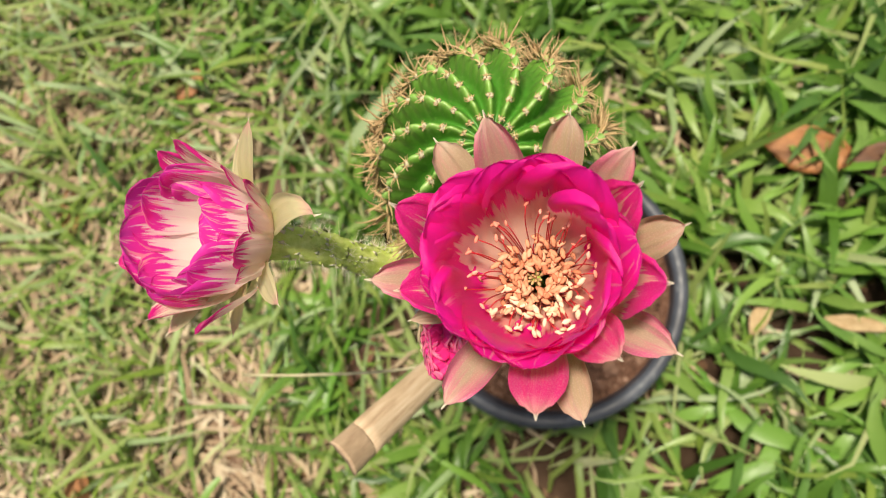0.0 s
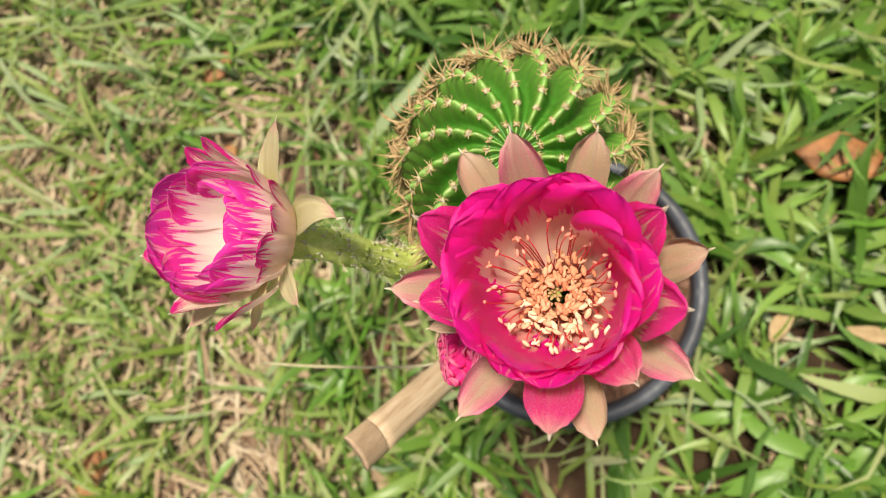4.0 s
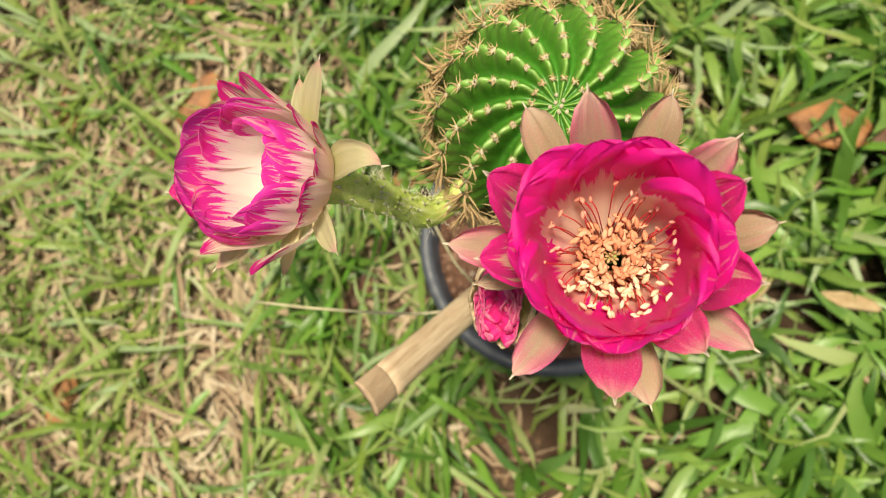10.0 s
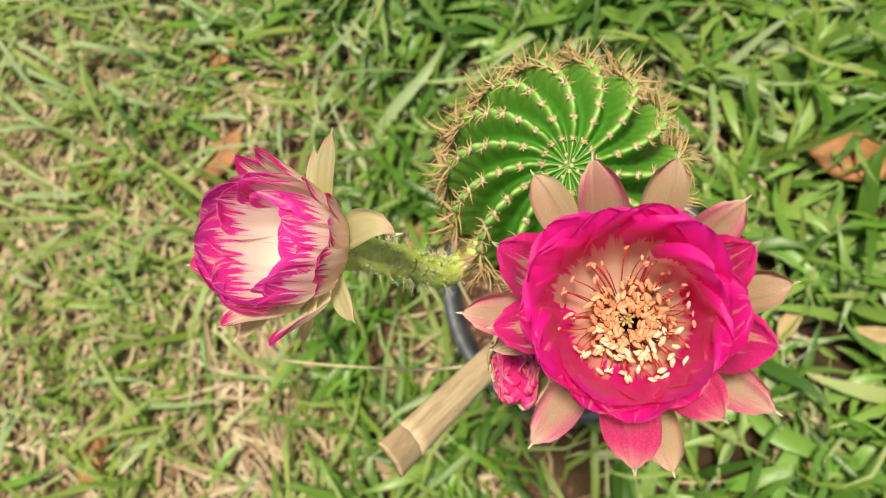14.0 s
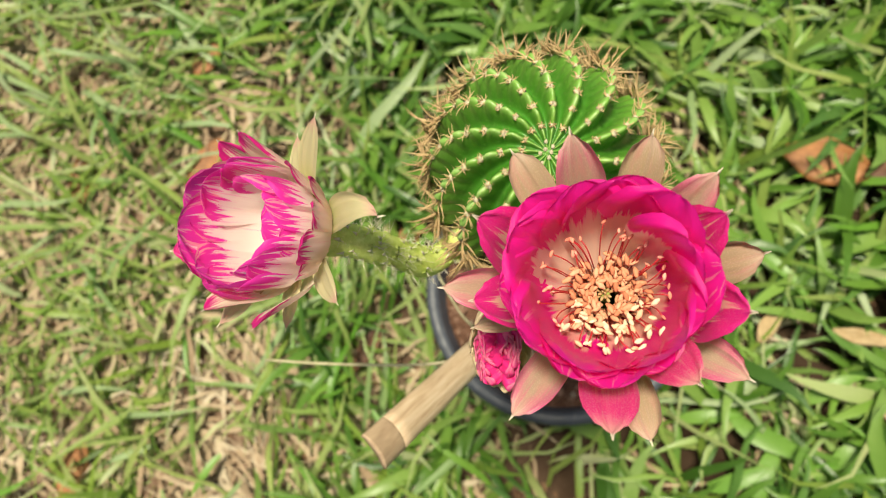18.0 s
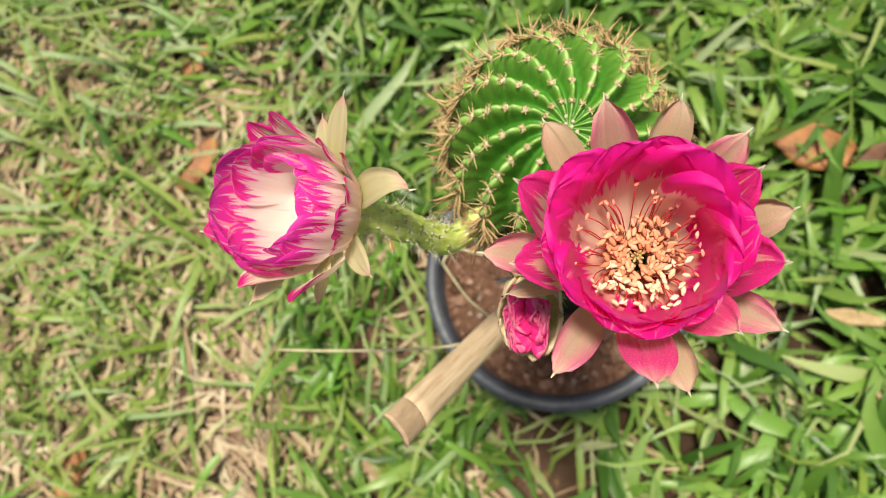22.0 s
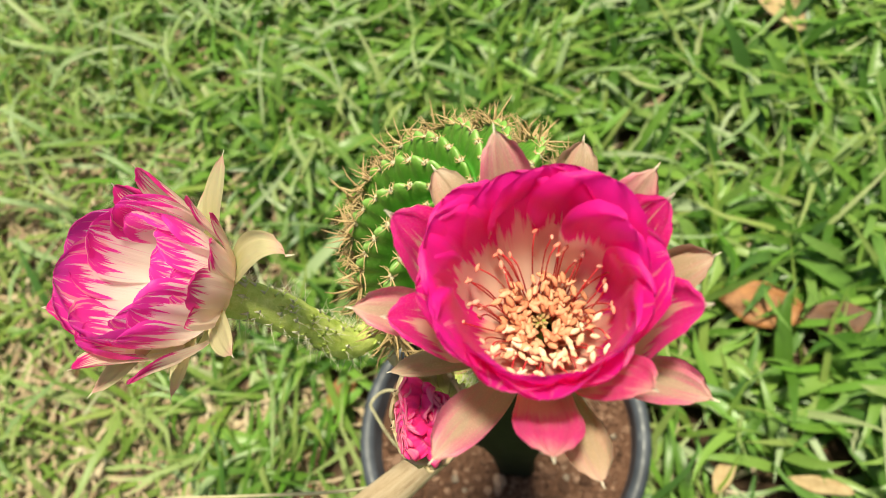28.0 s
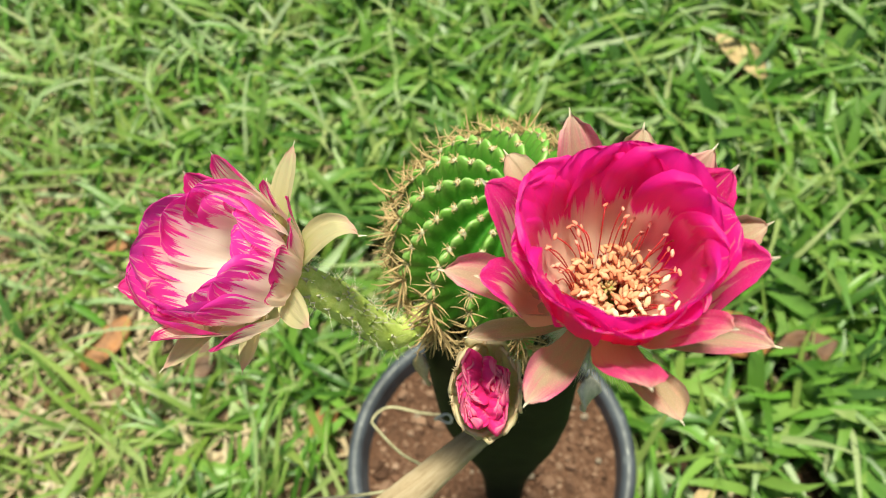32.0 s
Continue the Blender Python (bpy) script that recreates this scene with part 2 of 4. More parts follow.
M_STYLE = m_two("style", (0.22, 0.32, 0.05), (0.38, 0.46, 0.12), 500, 0.5).m
M_STIGMA = m_two("stigma", (0.42, 0.25, 0.11), (0.58, 0.40, 0.20), 900, 0.8).m
M_BUD = petal_mat("bud_sepal", (0.60, 0.60, 0.24), (0.82, 0.72, 0.42), 0.30, 0.4, 0.5, 0.45, (0.88, 0.70, 0.50))
M_BUDP = petal_mat("bud_petal", (0.98, 0.30, 0.52), (0.98, 0.045, 0.36), 0.22, 0.30, 0.9, 0.50, (0.98, 0.34, 0.52), 0.1)
M_DRY = m_two("dried_tissue", (0.36, 0.27, 0.17), (0.60, 0.49, 0.34), 150, 0.9, bump=0.6).m

M_DRY_PALE = m_two("dried_tissue_pale", (0.46, 0.40, 0.34), (0.74, 0.68, 0.60), 150, 0.9, bump=0.6).m


def m_pot():
    m = Mat("black_plastic", 0.48, 0.45)
    n1 = m.noise(m.coord("Object"), 28, 5)
    n2 = m.noise(m.coord("Object", (1, 1, 4)), 220, 4)
    c = m.ramp(n1, (0.35, (0.0337, 0.0384, 0.0506)), (0.68, (0.0796, 0.0898, 0.114)))
    scuff = m.ramp(m.math("MULTIPLY", n1, n2), (0.34, (0, 0, 0)), (0.44, (0.7, 0.7, 0.7)))
    m.color(m.mix(scuff, c, (0.22, 0.24, 0.25)))
    m.l(m.ramp(n2, (0.3, (0.38, 0.38, 0.38)), (0.7, (0.62, 0.62, 0.62))), m.b.inputs["Roughness"])
    m.bump(n2, 0.15, 0.0006)
    return m.m


def m_stick():
    m = Mat("bamboo_stick", 0.7, 0.3)
    lo = m.coord("Object", (1, 1, 0.06))
    g1 = m.noise(lo, 700, 5, 0.7)
    g2 = m.noise(m.coord("Object", (1, 1, 0.25)), 110, 4)
    c = m.ramp(g1, (0.32, (0.37, 0.25, 0.16)), (0.5, (0.56, 0.415, 0.285)), (0.72, (0.67, 0.54, 0.405)))
    c = m.mix(m.ramp(g2, (0.5, (0, 0, 0)), (0.72, (0.6, 0.6, 0.6))), c, (0.42, 0.29, 0.17))
    m.color(c)
    m.bump(g1, 0.5, 0.0006)
    return m.m


def leafy(name, stops, share, rough=0.36, trans=(0.24, 0.44, 0.06), tint=(0.36, 0.46, 0.07), fleck=(0.45, 0.42, 0.16)):
    m = Mat(name, rough, 0.4)
    n1 = m.noise(m.coord("Object"), 55, 4)
    n2 = m.noise(m.coord("Object"), 700, 3)
    patch = m.math("MULTIPLY", m.math("SUBTRACT", m.noise(m.coord("Object"), 8, 3), 0.5), 0.7)
    f = m.math("ADD", m.math("ADD", m.math("MULTIPLY", m.island(), 0.75), m.math("MULTIPLY", n1, 0.25)), patch)
    c = m.ramp(f, *stops)
    if share:
        own = m.math("FRACT", m.math("MULTIPLY", m.island(), 7.31))
        c = m.mix(m.math("MULTIPLY", m.ramp(own, (0.55, (0, 0, 0)), (0.9, (1, 1, 1))), 0.30), c, tint)
        c = m.mix(m.math("MULTIPLY", m.ramp(own, (0.08, (1, 1, 1)), (0.34, (0, 0, 0))), 0.22), c, (0.16, 0.29, 0.12))
    c = m.mix(m.ramp(n2, (0.62, (0, 0, 0)), (0.8, (0.4, 0.4, 0.4))), c, fleck)
    m.color(c)
    m.bump(n2, 0.2, 0.0006)
    return m.thin(share, m.mix(0.5, c, trans)).m if share else m.m


M_GRASS = leafy("grass_broad", ((0.0, (0.0198, 0.0621, 0.00928)), (0.30, (0.0495, 0.126, 0.0174)), (0.62, (0.12, 0.239, 0.0394)), (0.84, (0.22, 0.341, 0.0812)), (1.0, (0.382, 0.454, 0.197))), 0.24, 0.36, (0.162, 0.394, 0.0464), (0.209, 0.371, 0.058), (0.278, 0.336, 0.116))
M_GRASS_FINE = leafy("grass_fine", ((0.0, (0.119, 0.205, 0.0367)), (0.35, (0.205, 0.324, 0.067)), (0.66, (0.335, 0.421, 0.14)), (0.86, (0.454, 0.497, 0.248)), (1.0, (0.594, 0.583, 0.41))), 0.40, 0.40)
M_GRASS_PALE = leafy("grass_pale", ((0.0, (0.204, 0.315, 0.111)), (0.5, (0.296, 0.397, 0.194)), (1.0, (0.407, 0.462, 0.296))), 0.30, 0.45)
M_GRASS_YOUNG = leafy("grass_young", ((0.0, (0.090, 0.230, 0.026)), (0.5, (0.145, 0.320, 0.045)), (1.0, (0.26, 0.41, 0.10))), 0.30, 0.36, (0.18, 0.40, 0.05), (0.24, 0.38, 0.06), (0.28, 0.34, 0.11))
M_STRAW = leafy("dry_straw", ((0.0, (0.226, 0.146, 0.0941)), (0.35, (0.338, 0.244, 0.16)), (0.75, (0.432, 0.338, 0.235)), (1.0, (0.545, 0.47, 0.367))), 0.0, 0.85)


def m_earth(name, dark, mid, light, fine, lawn=False):
    m = Mat(name, 0.95, 0.15)
    n1 = m.noise(m.coord("Object"), 9, 5)
    n2 = m.noise(m.coord("Object"), fine, 6, 0.7)
    f = m.math("ADD", m.math("MULTIPLY", n1, 0.4), m.math("MULTIPLY", n2, 0.6))
    c = m.ramp(f, (0.34, dark), (0.5, mid), (0.68, light))
    if lawn:
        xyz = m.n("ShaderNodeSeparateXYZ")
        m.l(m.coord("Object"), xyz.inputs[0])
        # Shade between the dense blades near the pot, painted as dark earth.
        gap_shade = m.n("ShaderNodeMapRange", From_Min=-0.26, From_Max=-0.07)
        m.l(m.math("ADD", m.math("ADD", xyz.outputs[0], m.math("MULTIPLY", xyz.outputs[1], 0.5)), m.math("MULTIPLY", m.math("SUBTRACT", n1, 0.5), 0.5)), gap_shade.inputs["Value"])
        c = m.mix(m.math("MULTIPLY", gap_shade.outputs[0], 0.92), c, (0.030, 0.017, 0.010))
        sp = m.n("ShaderNodeVectorMath")
        sp.operation = "LENGTH"
        m.l(m.coord("Object", (1, 1, 0)), sp.inputs[0])
        far = m.n("ShaderNodeMapRange", From_Min=0.75, From_Max=1.3)
        m.l(m.math("ADD", sp.outputs["Value"], m.math("MULTIPLY", m.noise(m.coord("Object"), 6, 4), 0.5)), far.inputs["Value"])
        turf = m.noise(m.coord("Object"), 45, 6, 0.7)
        c = m.mix(far.outputs[0], c, m.ramp(turf, (0.36, (0.03, 0.06, 0.014)), (0.55, (0.085, 0.145, 0.036)), (0.70, (0.19, 0.20, 0.08))))
    m.color(c)
    m.bump(n2, 0.9, 0.004)
    return m.m


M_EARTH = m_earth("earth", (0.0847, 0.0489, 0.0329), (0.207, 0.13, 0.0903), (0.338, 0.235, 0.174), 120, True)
M_POTSOIL = m_earth("potting_soil", (0.06, 0.028, 0.018), (0.155, 0.078, 0.052), (0.28, 0.16, 0.11), 330)


def m_grain(name, stops):
    m = Mat(name, 0.9, 0.2)
    n = m.noise(m.coord("Object"), 900, 4)
    f = m.math("ADD", m.math("MULTIPLY", m.island(), 0.8), m.math("MULTIPLY", n, 0.2))
    m.color(m.ramp(f, *stops))
    m.bump(n, 0.6, 0.0006)
    return m.m


M_GRAIN = m_grain("soil_grain", ((0.0, (0.06, 0.029, 0.019)), (0.5, (0.165, 0.086, 0.058)), (0.85, (0.29, 0.175, 0.125)), (1.0, (0.44, 0.32, 0.25))))
M_CRUMB = m_grain("earth_crumb", ((0.0, (0.07, 0.0366, 0.0212)), (0.5, (0.194, 0.109, 0.0636)), (1.0, (0.341, 0.22, 0.14))))
M_PEBBLE = m_two("pumice", (0.26, 0.189, 0.143), (0.409, 0.332, 0.266), 500, 0.95, bump=0.7).m
M_LEAF = m_two("dead_leaf", (0.16, 0.0609, 0.0217), (0.435, 0.181, 0.0609), 70, 0.6, bump=0.5).m
M_LEAF_RUST = m_two("dead_leaf_rust", (0.15, 0.06, 0.027), (0.405, 0.173, 0.0675), 70, 0.6, bump=0.5).m
M_LEAF_DARK = m_two("dead_leaf_dark", (0.0574, 0.0246, 0.0148), (0.164, 0.0697, 0.0328), 70, 0.6, bump=0.5).m
M_LEAF_TAN = m_two("dead_leaf_tan", (0.312, 0.205, 0.0984), (0.492, 0.369, 0.213), 70, 0.7, bump=0.5).m
M_REED = m_two("pale_straw", (0.425, 0.374, 0.221), (0.629, 0.578, 0.391), 180, 0.6, bump=0.2).m
M_STICK_END = m_two("bamboo_end", (0.30, 0.20, 0.13), (0.52, 0.38, 0.26), 260, 0.75, (1, 1, 0.15), 0.5).m
M_POT, M_STICK = m_pot(), m_stick()


def m_dew():
    m = Mat("water", 0.02, 0.5)
    m.color((1, 1, 1))
    m.b.inputs["Transmission Weight"].default_value = 1.0
    m.b.inputs["IOR"].default_value = 1.33
    return m.m


M_DEW = m_dew()
M_TAPE = m_two("grafting_tape", (0.34, 0.35, 0.38), (0.60, 0.60, 0.64), 300, 0.35).m


# ---- mesh tools ----
def to_mesh(name, verts, faces, mats, uvs=None, slots=None, smooth=True, attr=None):
    me = bpy.data.meshes.new(name)
    me.from_pydata([tuple(v) for v in verts], [], faces)
    for mt in mats if isinstance(mats, (list, tuple)) else (mats,):
        me.materials.append(mt)
    if slots is not None:
        me.polygons.foreach_set("material_index", slots)
    if smooth:
        me.polygons.foreach_set("use_smooth", [True] * len(me.polygons))
    if uvs is not None:
        lay = me.uv_layers.new(name="UVMap")
        idx = np.empty(len(me.loops), dtype=np.int32)
        me.loops.foreach_get("vertex_index", idx)
        lay.data.foreach_set("uv", np.asarray(uvs, dtype=np.float32)[idx].ravel())
    if attr is not None:
        a = me.attributes.new("crest", "FLOAT", "POINT")
        a.data.foreach_set("value", np.asarray(attr, dtype=np.float32))
    me.update()
    return me


def put(name, me, parent=None, m=None, label="", inverse=None):
    """Links a mesh as a part of parent (or as a thing) at the pose m."""
    ob = new(name, me)
    if m is not None:
        ob.matrix_basis = m
    if parent is not None:
        ob.parent = parent
        if inverse is not None:
            ob.matrix_parent_inverse = inverse
    return tagged(ob, label)


def frame_of(axis):
    """Turn whose z is the given axis and whose x leans towards world +y, then +x."""
    z = Vector(axis).normalized()
    y0 = Vector((1, 0, 0)) if abs(z.x) < 0.8 else Vector((0, 1, 0))
    x = (y0 - z * y0.dot(z)).normalized()
    return Matrix((x, z.cross(x), z)).transposed()


def tube(points, radii, sides=8, cap=True):
    """Verts and faces of a tapering tube along points."""
    pts = [Vector(p) for p in points]
    verts, faces = [], []
    ref = None
    for i, p in enumerate(pts):
        d = (pts[min(i + 1, len(pts) - 1)] - pts[max(i - 1, 0)]).normalized()
        if ref is None:
            ref = d.orthogonal().normalized()
        ref = (ref - d * ref.dot(d)).normalized()
        o = d.cross(ref)
        for k in range(sides):
            a = 2 * math.pi * k / sides
            verts.append(p + (ref * math.cos(a) + o * math.sin(a)) * radii[i])
    n = len(pts)
    for i in range(n - 1):
        for k in range(sides):
            faces.append((i * sides + k, i * sides + (k + 1) % sides, (i + 1) * sides + (k + 1) % sides, (i + 1) * sides + k))
    if cap:
        faces.append(tuple(range(sides - 1, -1, -1)))
        faces.append(tuple((n - 1) * sides + k for k in range(sides)))
    return verts, faces


def join(lists):
    verts, faces = [], []
    for v, f in lists:
        o = len(verts)
        verts += list(v)
        faces += [tuple(i + o for i in q) for q in f]
    return verts, faces


def curve_pts(keys, n):
    """n + 1 points of a smooth curve through the keys."""
    k = [Vector(p) for p in keys]
    k = [2 * k[0] - k[1]] + k + [2 * k[-1] - k[-2]]
    out = []
    segs = len(k) - 3
    for i in range(n + 1):
        s = i / n * segs
        j = min(int(s), segs - 1)
        u = s - j
        a, b, c, d = k[j:j + 4]
        out.append(0.5 * (2 * b + (c - a) * u + (2 * a - 5 * b + 4 * c - d) * u * u + (3 * b - a - 3 * c + d) * u ** 3))
    return out


def petal(seed, length, width, angles, start=0.003, wide_at=0.62, base=0.35, curl=1.0, ripple=0.0006, mucro=0.0, side=0.0, blunt=2.4, twist=0.0, thick=0.0, taper=0.5, nu=12, nv=18):
    """A petal with its foot at the origin. Its middle line lies in the xz plane and leans from z towards x by the angles, from
    foot to tip; curl closes it across."""
    rng = random.Random(seed)
    ph = [rng.uniform(0, 6.28) for _ in range(6)]
    r, z, mid = start, 0.0, []
    steps = 64
    for i in range(steps + 1):
        v = i / steps
        s = v * (len(angles) - 1)
        j = min(int(s), len(angles) - 2)
        w = s - j
        w = w * w * (3 - 2 * w)
        a = radians(angles[j] * (1 - w) + angles[j + 1] * w)
        mid.append((r, z, a))
        r += math.sin(a) * length / steps
        z += math.cos(a) * length / steps
    front, uvs = [], []
    for i in range(nv + 1):
        v = i / nv
        vv = math.sin(v * math.pi / 2) ** 1.15
        rr, zz, a = mid[round(vv * steps)]
        if vv < wide_at:
            w = base + (1 - base) * math.sin(math.pi / 2 * vv / wide_at) ** 1.3
        else:
            w = max(1 - ((vv - wide_at) / (1 - wide_at)) ** blunt, 0.0) ** taper
        calm = w
        w = max(w, 0.07) * width
        rc = width * (0.9 / max(curl, 0.05))
        for k in range(nu + 1):
            u = 2 * k / nu - 1
            q = u * w / 2
            f = q / rc
            lat, inn = rc * math.sin(f), rc * (1 - math.cos(f))
            e = ripple * (u * u * 0.9 + 0.35) * v * (math.sin(5.1 * v + 3.3 * u + ph[0]) + 0.7 * math.sin(9.7 * u + 4 * v + ph[1]) + 0.5 * math.sin(15 * u + ph[2]))
            notch = 0.018 * width * vv ** 8 * (math.sin(11 * u + ph[3]) + math.sin(23 * u + ph[4]))
            notch *= calm
            inn += e * calm + twist * q * min(1.0, 2 * v)
            x = rr - math.cos(a) * inn + math.sin(a) * notch
            zc = zz + math.sin(a) * inn + math.cos(a) * notch
            front.append(Vector((x, lat + side * width * v * v, zc)))
            uvs.append((k / nu, vv))
    row = nu + 1
    if mucro:
        # the fine bristle at the tip
        tip = front[-row:]
        mid_tip = tip[nu // 2]
        out = Vector((math.sin(a), 0, math.cos(a))) * mucro
        front += [mid_tip + (p - mid_tip) * 0.25 + out for p in tip]
        uvs += [(k / nu, 1.06) for k in range(row)]
        nv += 1
    faces = []
    for i in range(nv):
        for k in range(nu):
            faces.append((i * row + k, i * row + k + 1, (i + 1) * row + k + 1, (i + 1) * row + k))
    if not thick:
        return front, faces, uvs
    # the back, a little behind, and the rim that joins both
    nrm = [Vector() for _ in front]
    for q in faces:
        c = (front[q[1]] - front[q[0]]).cross(front[q[3]] - front[q[0]])
        for i in q:
            nrm[i] += c
    n0 = len(front)
    verts = front + [p - (q.normalized() if q.length > 0 else q) * thick for p, q in zip(front, nrm)]
    back = [tuple(i + n0 for i in reversed(q)) for q in faces]
    ring = [k for k in range(nu)] + [i * row + nu for i in range(nv)] + [nv * row + k for k in range(nu, 0, -1)] + [i * row for i in range(nv, 0, -1)]
    rim = [(b, a, a + n0, b + n0) for a, b in zip(ring, ring[1:] + ring[:1])]
    return verts, faces + back + rim, uvs + uvs


def blob(seed, n_lat=5, n_lon=7, rough=0.25):
    """A lumpy pebble of radius about 1."""
    rng = random.Random(seed)
    verts = [Vector((0, 0, -1))]
    for i in range(1, n_lat):
        t = math.pi * i / n_lat
        for k in range(n_lon):
            p = 2 * math.pi * (k + 0.5 * (i % 2)) / n_lon
            verts.append(Vector((math.sin(t) * math.cos(p), math.sin(t) * math.sin(p), -math.cos(t))) * (1 + rng.uniform(-rough, rough)))
    verts.append(Vector((0, 0, 1)))
    faces = []
    for k in range(n_lon):
        faces.append((0, 1 + (k + 1) % n_lon, 1 + k))
    for i in range(n_lat - 2):
        a, b = 1 + i * n_lon, 1 + (i + 1) * n_lon
        for k in range(n_lon):
            faces.append((a + k, a + (k + 1) % n_lon, b + (k + 1) % n_lon, b + k))
    a, e = 1 + (n_lat - 2) * n_lon, len(verts) - 1
    for k in range(n_lon):
        faces.append((a + k, a + (k + 1) % n_lon, e))
    return verts, faces


# ---- the ground ----
def rise(x, y):
    if not (-1.1 < x < 0.7 and -0.6 < y < 1.1):
        return 0.0
    return 0.004 * noise.noise(Vector((x * 9, y * 9, 0.3))) + 0.002 * noise.noise(Vector((x * 31, y * 31, 1.7)))


def build_ground():
    xs = [-40, -12, -4, -2] + [-1.0 + 0.02 * i for i in range(86)] + [1.0, 2, 4, 12, 40]
    ys = [-40, -12, -4, -1.5] + [-0.6 + 0.02 * i for i in range(86)] + [1.4, 2, 4, 12, 40]
    verts = [Vector((x, y, rise(x, y))) for y in ys for x in xs]
    n = len(xs)
    faces = [(j * n + i, j * n + i + 1, (j + 1) * n + i + 1, (j + 1) * n + i) for j in range(len(ys) - 1) for i in range(n - 1)]
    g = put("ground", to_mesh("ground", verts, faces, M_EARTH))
    tagged(g, "brown earth strewn with dry litter under the lawn", "ground", kind="structure")


build_ground()

# ---- the pot ----
RIM_R, RIM_Z, SOIL_Z = 0.0825, 0.081, 0.070


def lathe(profile, sides=96):
    verts = [Vector((r * math.cos(2 * math.pi * k / sides), r * math.sin(2 * math.pi * k / sides), z)) for r, z in profile for k in range(sides)]
    faces = [(i * sides + k, i * sides + (k + 1) % sides, (i + 1) * sides + (k + 1) % sides, (i + 1) * sides + k)
             for i in range(len(profile) - 1) for k in range(sides)]
    return verts, faces


pot = new("plant_pot")
tagged(pot, "round black plastic nursery pot with a thick scuffed rim", "plant pot")
wall = [(0.0, 0.002), (0.057, 0.002), (0.0595, 0.004), (0.0745, RIM_Z - 0.016), (0.0745, RIM_Z - 0.0125), (0.0728, RIM_Z - 0.0125), (0.0718, SOIL_Z - 0.006), (0.058, 0.008), (0.0, 0.008)]
put("pot_wall", to_mesh("pot_wall", *lathe(wall), M_POT), pot)
lip = [(0.0746, RIM_Z - 0.0145), (RIM_R - 0.0022, RIM_Z - 0.0145), (RIM_R - 0.0012, RIM_Z - 0.0130)]
for i in range(17):
    a = math.pi * i / 16
    lip.append((0.0782 + 0.0043 * math.cos(a), RIM_Z - 0.0045 + 0.0045 * math.sin(a)))
lip.append((0.0722, RIM_Z - 0.0135))
put("rim", to_mesh("rim", *lathe(lip), M_POT), pot, label="thick rolled rim with pale scuffs")


def soil_z(x, y):
    d = math.hypot(x, y) / 0.072
    return SOIL_Z - 0.003 * d ** 6 + 0.0022 * noise.noise(Vector((x * 60, y * 60, 4.1))) + 0.001 * noise.noise(Vector((x * 190, y * 190, 2.2)))


def build_soil():
    verts, faces, rings, sides = [Vector((0, 0, soil_z(0, 0)))], [], 26, 72
    for i in range(1, rings + 1):
        r = 0.0722 * i / rings
        for k in range(sides):
            a = 2 * math.pi * k / sides
            x, y = r * math.cos(a), r * math.sin(a)
            verts.append(Vector((x, y, soil_z(x, y))))
    for k in range(sides):
        faces.append((0, 1 + k, 1 + (k + 1) % sides))
    for i in range(rings - 1):
        a, b = 1 + i * sides, 1 + (i + 1) * sides
        for k in range(sides):
            faces.append((a + k, b + k, b + (k + 1) % sides, a + (k + 1) % sides))
    soil = put("potting_soil", to_mesh("potting_soil", verts, faces, M_POTSOIL))
    tagged(soil, "reddish-brown crumbly potting soil filling the pot", "soil")
    rng = random.Random(5)
    base = [blob(s, 4, 5, 0.35) for s in range(6)]
    lists = []
    for _ in range(2200):
        r, a = 0.071 * math.sqrt(rng.random()), rng.uniform(0, 6.283)
        x, y = r * math.cos(a), r * math.sin(a)
        s = rng.choice((0.0006, 0.0009, 0.0013, 0.0018)) * rng.uniform(0.7, 1.3)
        m = Matrix.Translation((x, y, soil_z(x, y) + 0.25 * s)) @ Euler([rng.uniform(0, 6) for _ in range(3)]).to_matrix().to_4x4() @ Matrix.Diagonal((s, s * rng.uniform(0.7, 1.3), s * 0.7, 1))
        v, f = rng.choice(base)
        lists.append(([m @ p for p in v], f))
    for _ in range(150):
        r, a = 0.068 * math.sqrt(rng.random()), rng.uniform(0, 6.283)
        x, y = r * math.cos(a), r * math.sin(a)
        s = rng.uniform(0.0022, 0.0050)
        m = Matrix.Translation((x, y, soil_z(x, y) + 0.1 * s)) @ Euler([rng.uniform(0, 6) for _ in range(3)]).to_matrix().to_4x4() @ Matrix.Diagonal((s, s * rng.uniform(0.7, 1.3), s * 0.7, 1))
        v, f = rng.choice(base)
        lists.append(([m @ p for p in v], f))
    g = put("loose_soil", to_mesh("loose_soil", *join(lists), M_GRAIN, smooth=False), soil)
    tagged(g, "loose brown grains of potting soil", kind="stuff")
    shapes = [to_mesh("pebble", *blob(40 + s, 5, 7, 0.22), M_PEBBLE) for s in range(3)]
    for i in range(26):
        r, a = 0.066 * math.sqrt(rng.random()), rng.uniform(0, 6.283)
        x, y = r * math.cos(a), r * math.sin(a)
        s = rng.uniform(0.0013, 0.0028)
        pb = put("pebble", shapes[i % 3], m=Matrix.Translation((x, y, soil_z(x, y) + 0.5 * s)) @ Euler((rng.uniform(0, 6), rng.uniform(0, 6), 0)).to_matrix().to_4x4() @ Matrix.Diagonal((s, s, s * 0.8, 1)))
        tagged(pb, "small pale pumice pebble on the potting soil", "pebble", "pebbles on the potting soil")


build_soil()

# ---- the grafted cactus ----
FOOT = Vector((0.008, -0.015, SOIL_Z - 0.002))
BALL = Vector((0.0213, -0.0009, 0.3355))
BALL_R = 0.0285
cactus = new("grafted_cactus")
cactus.location = FOOT
tagged(cactus, "spiny globular cactus grafted on a dark green stem, in magenta bloom", "cactus")
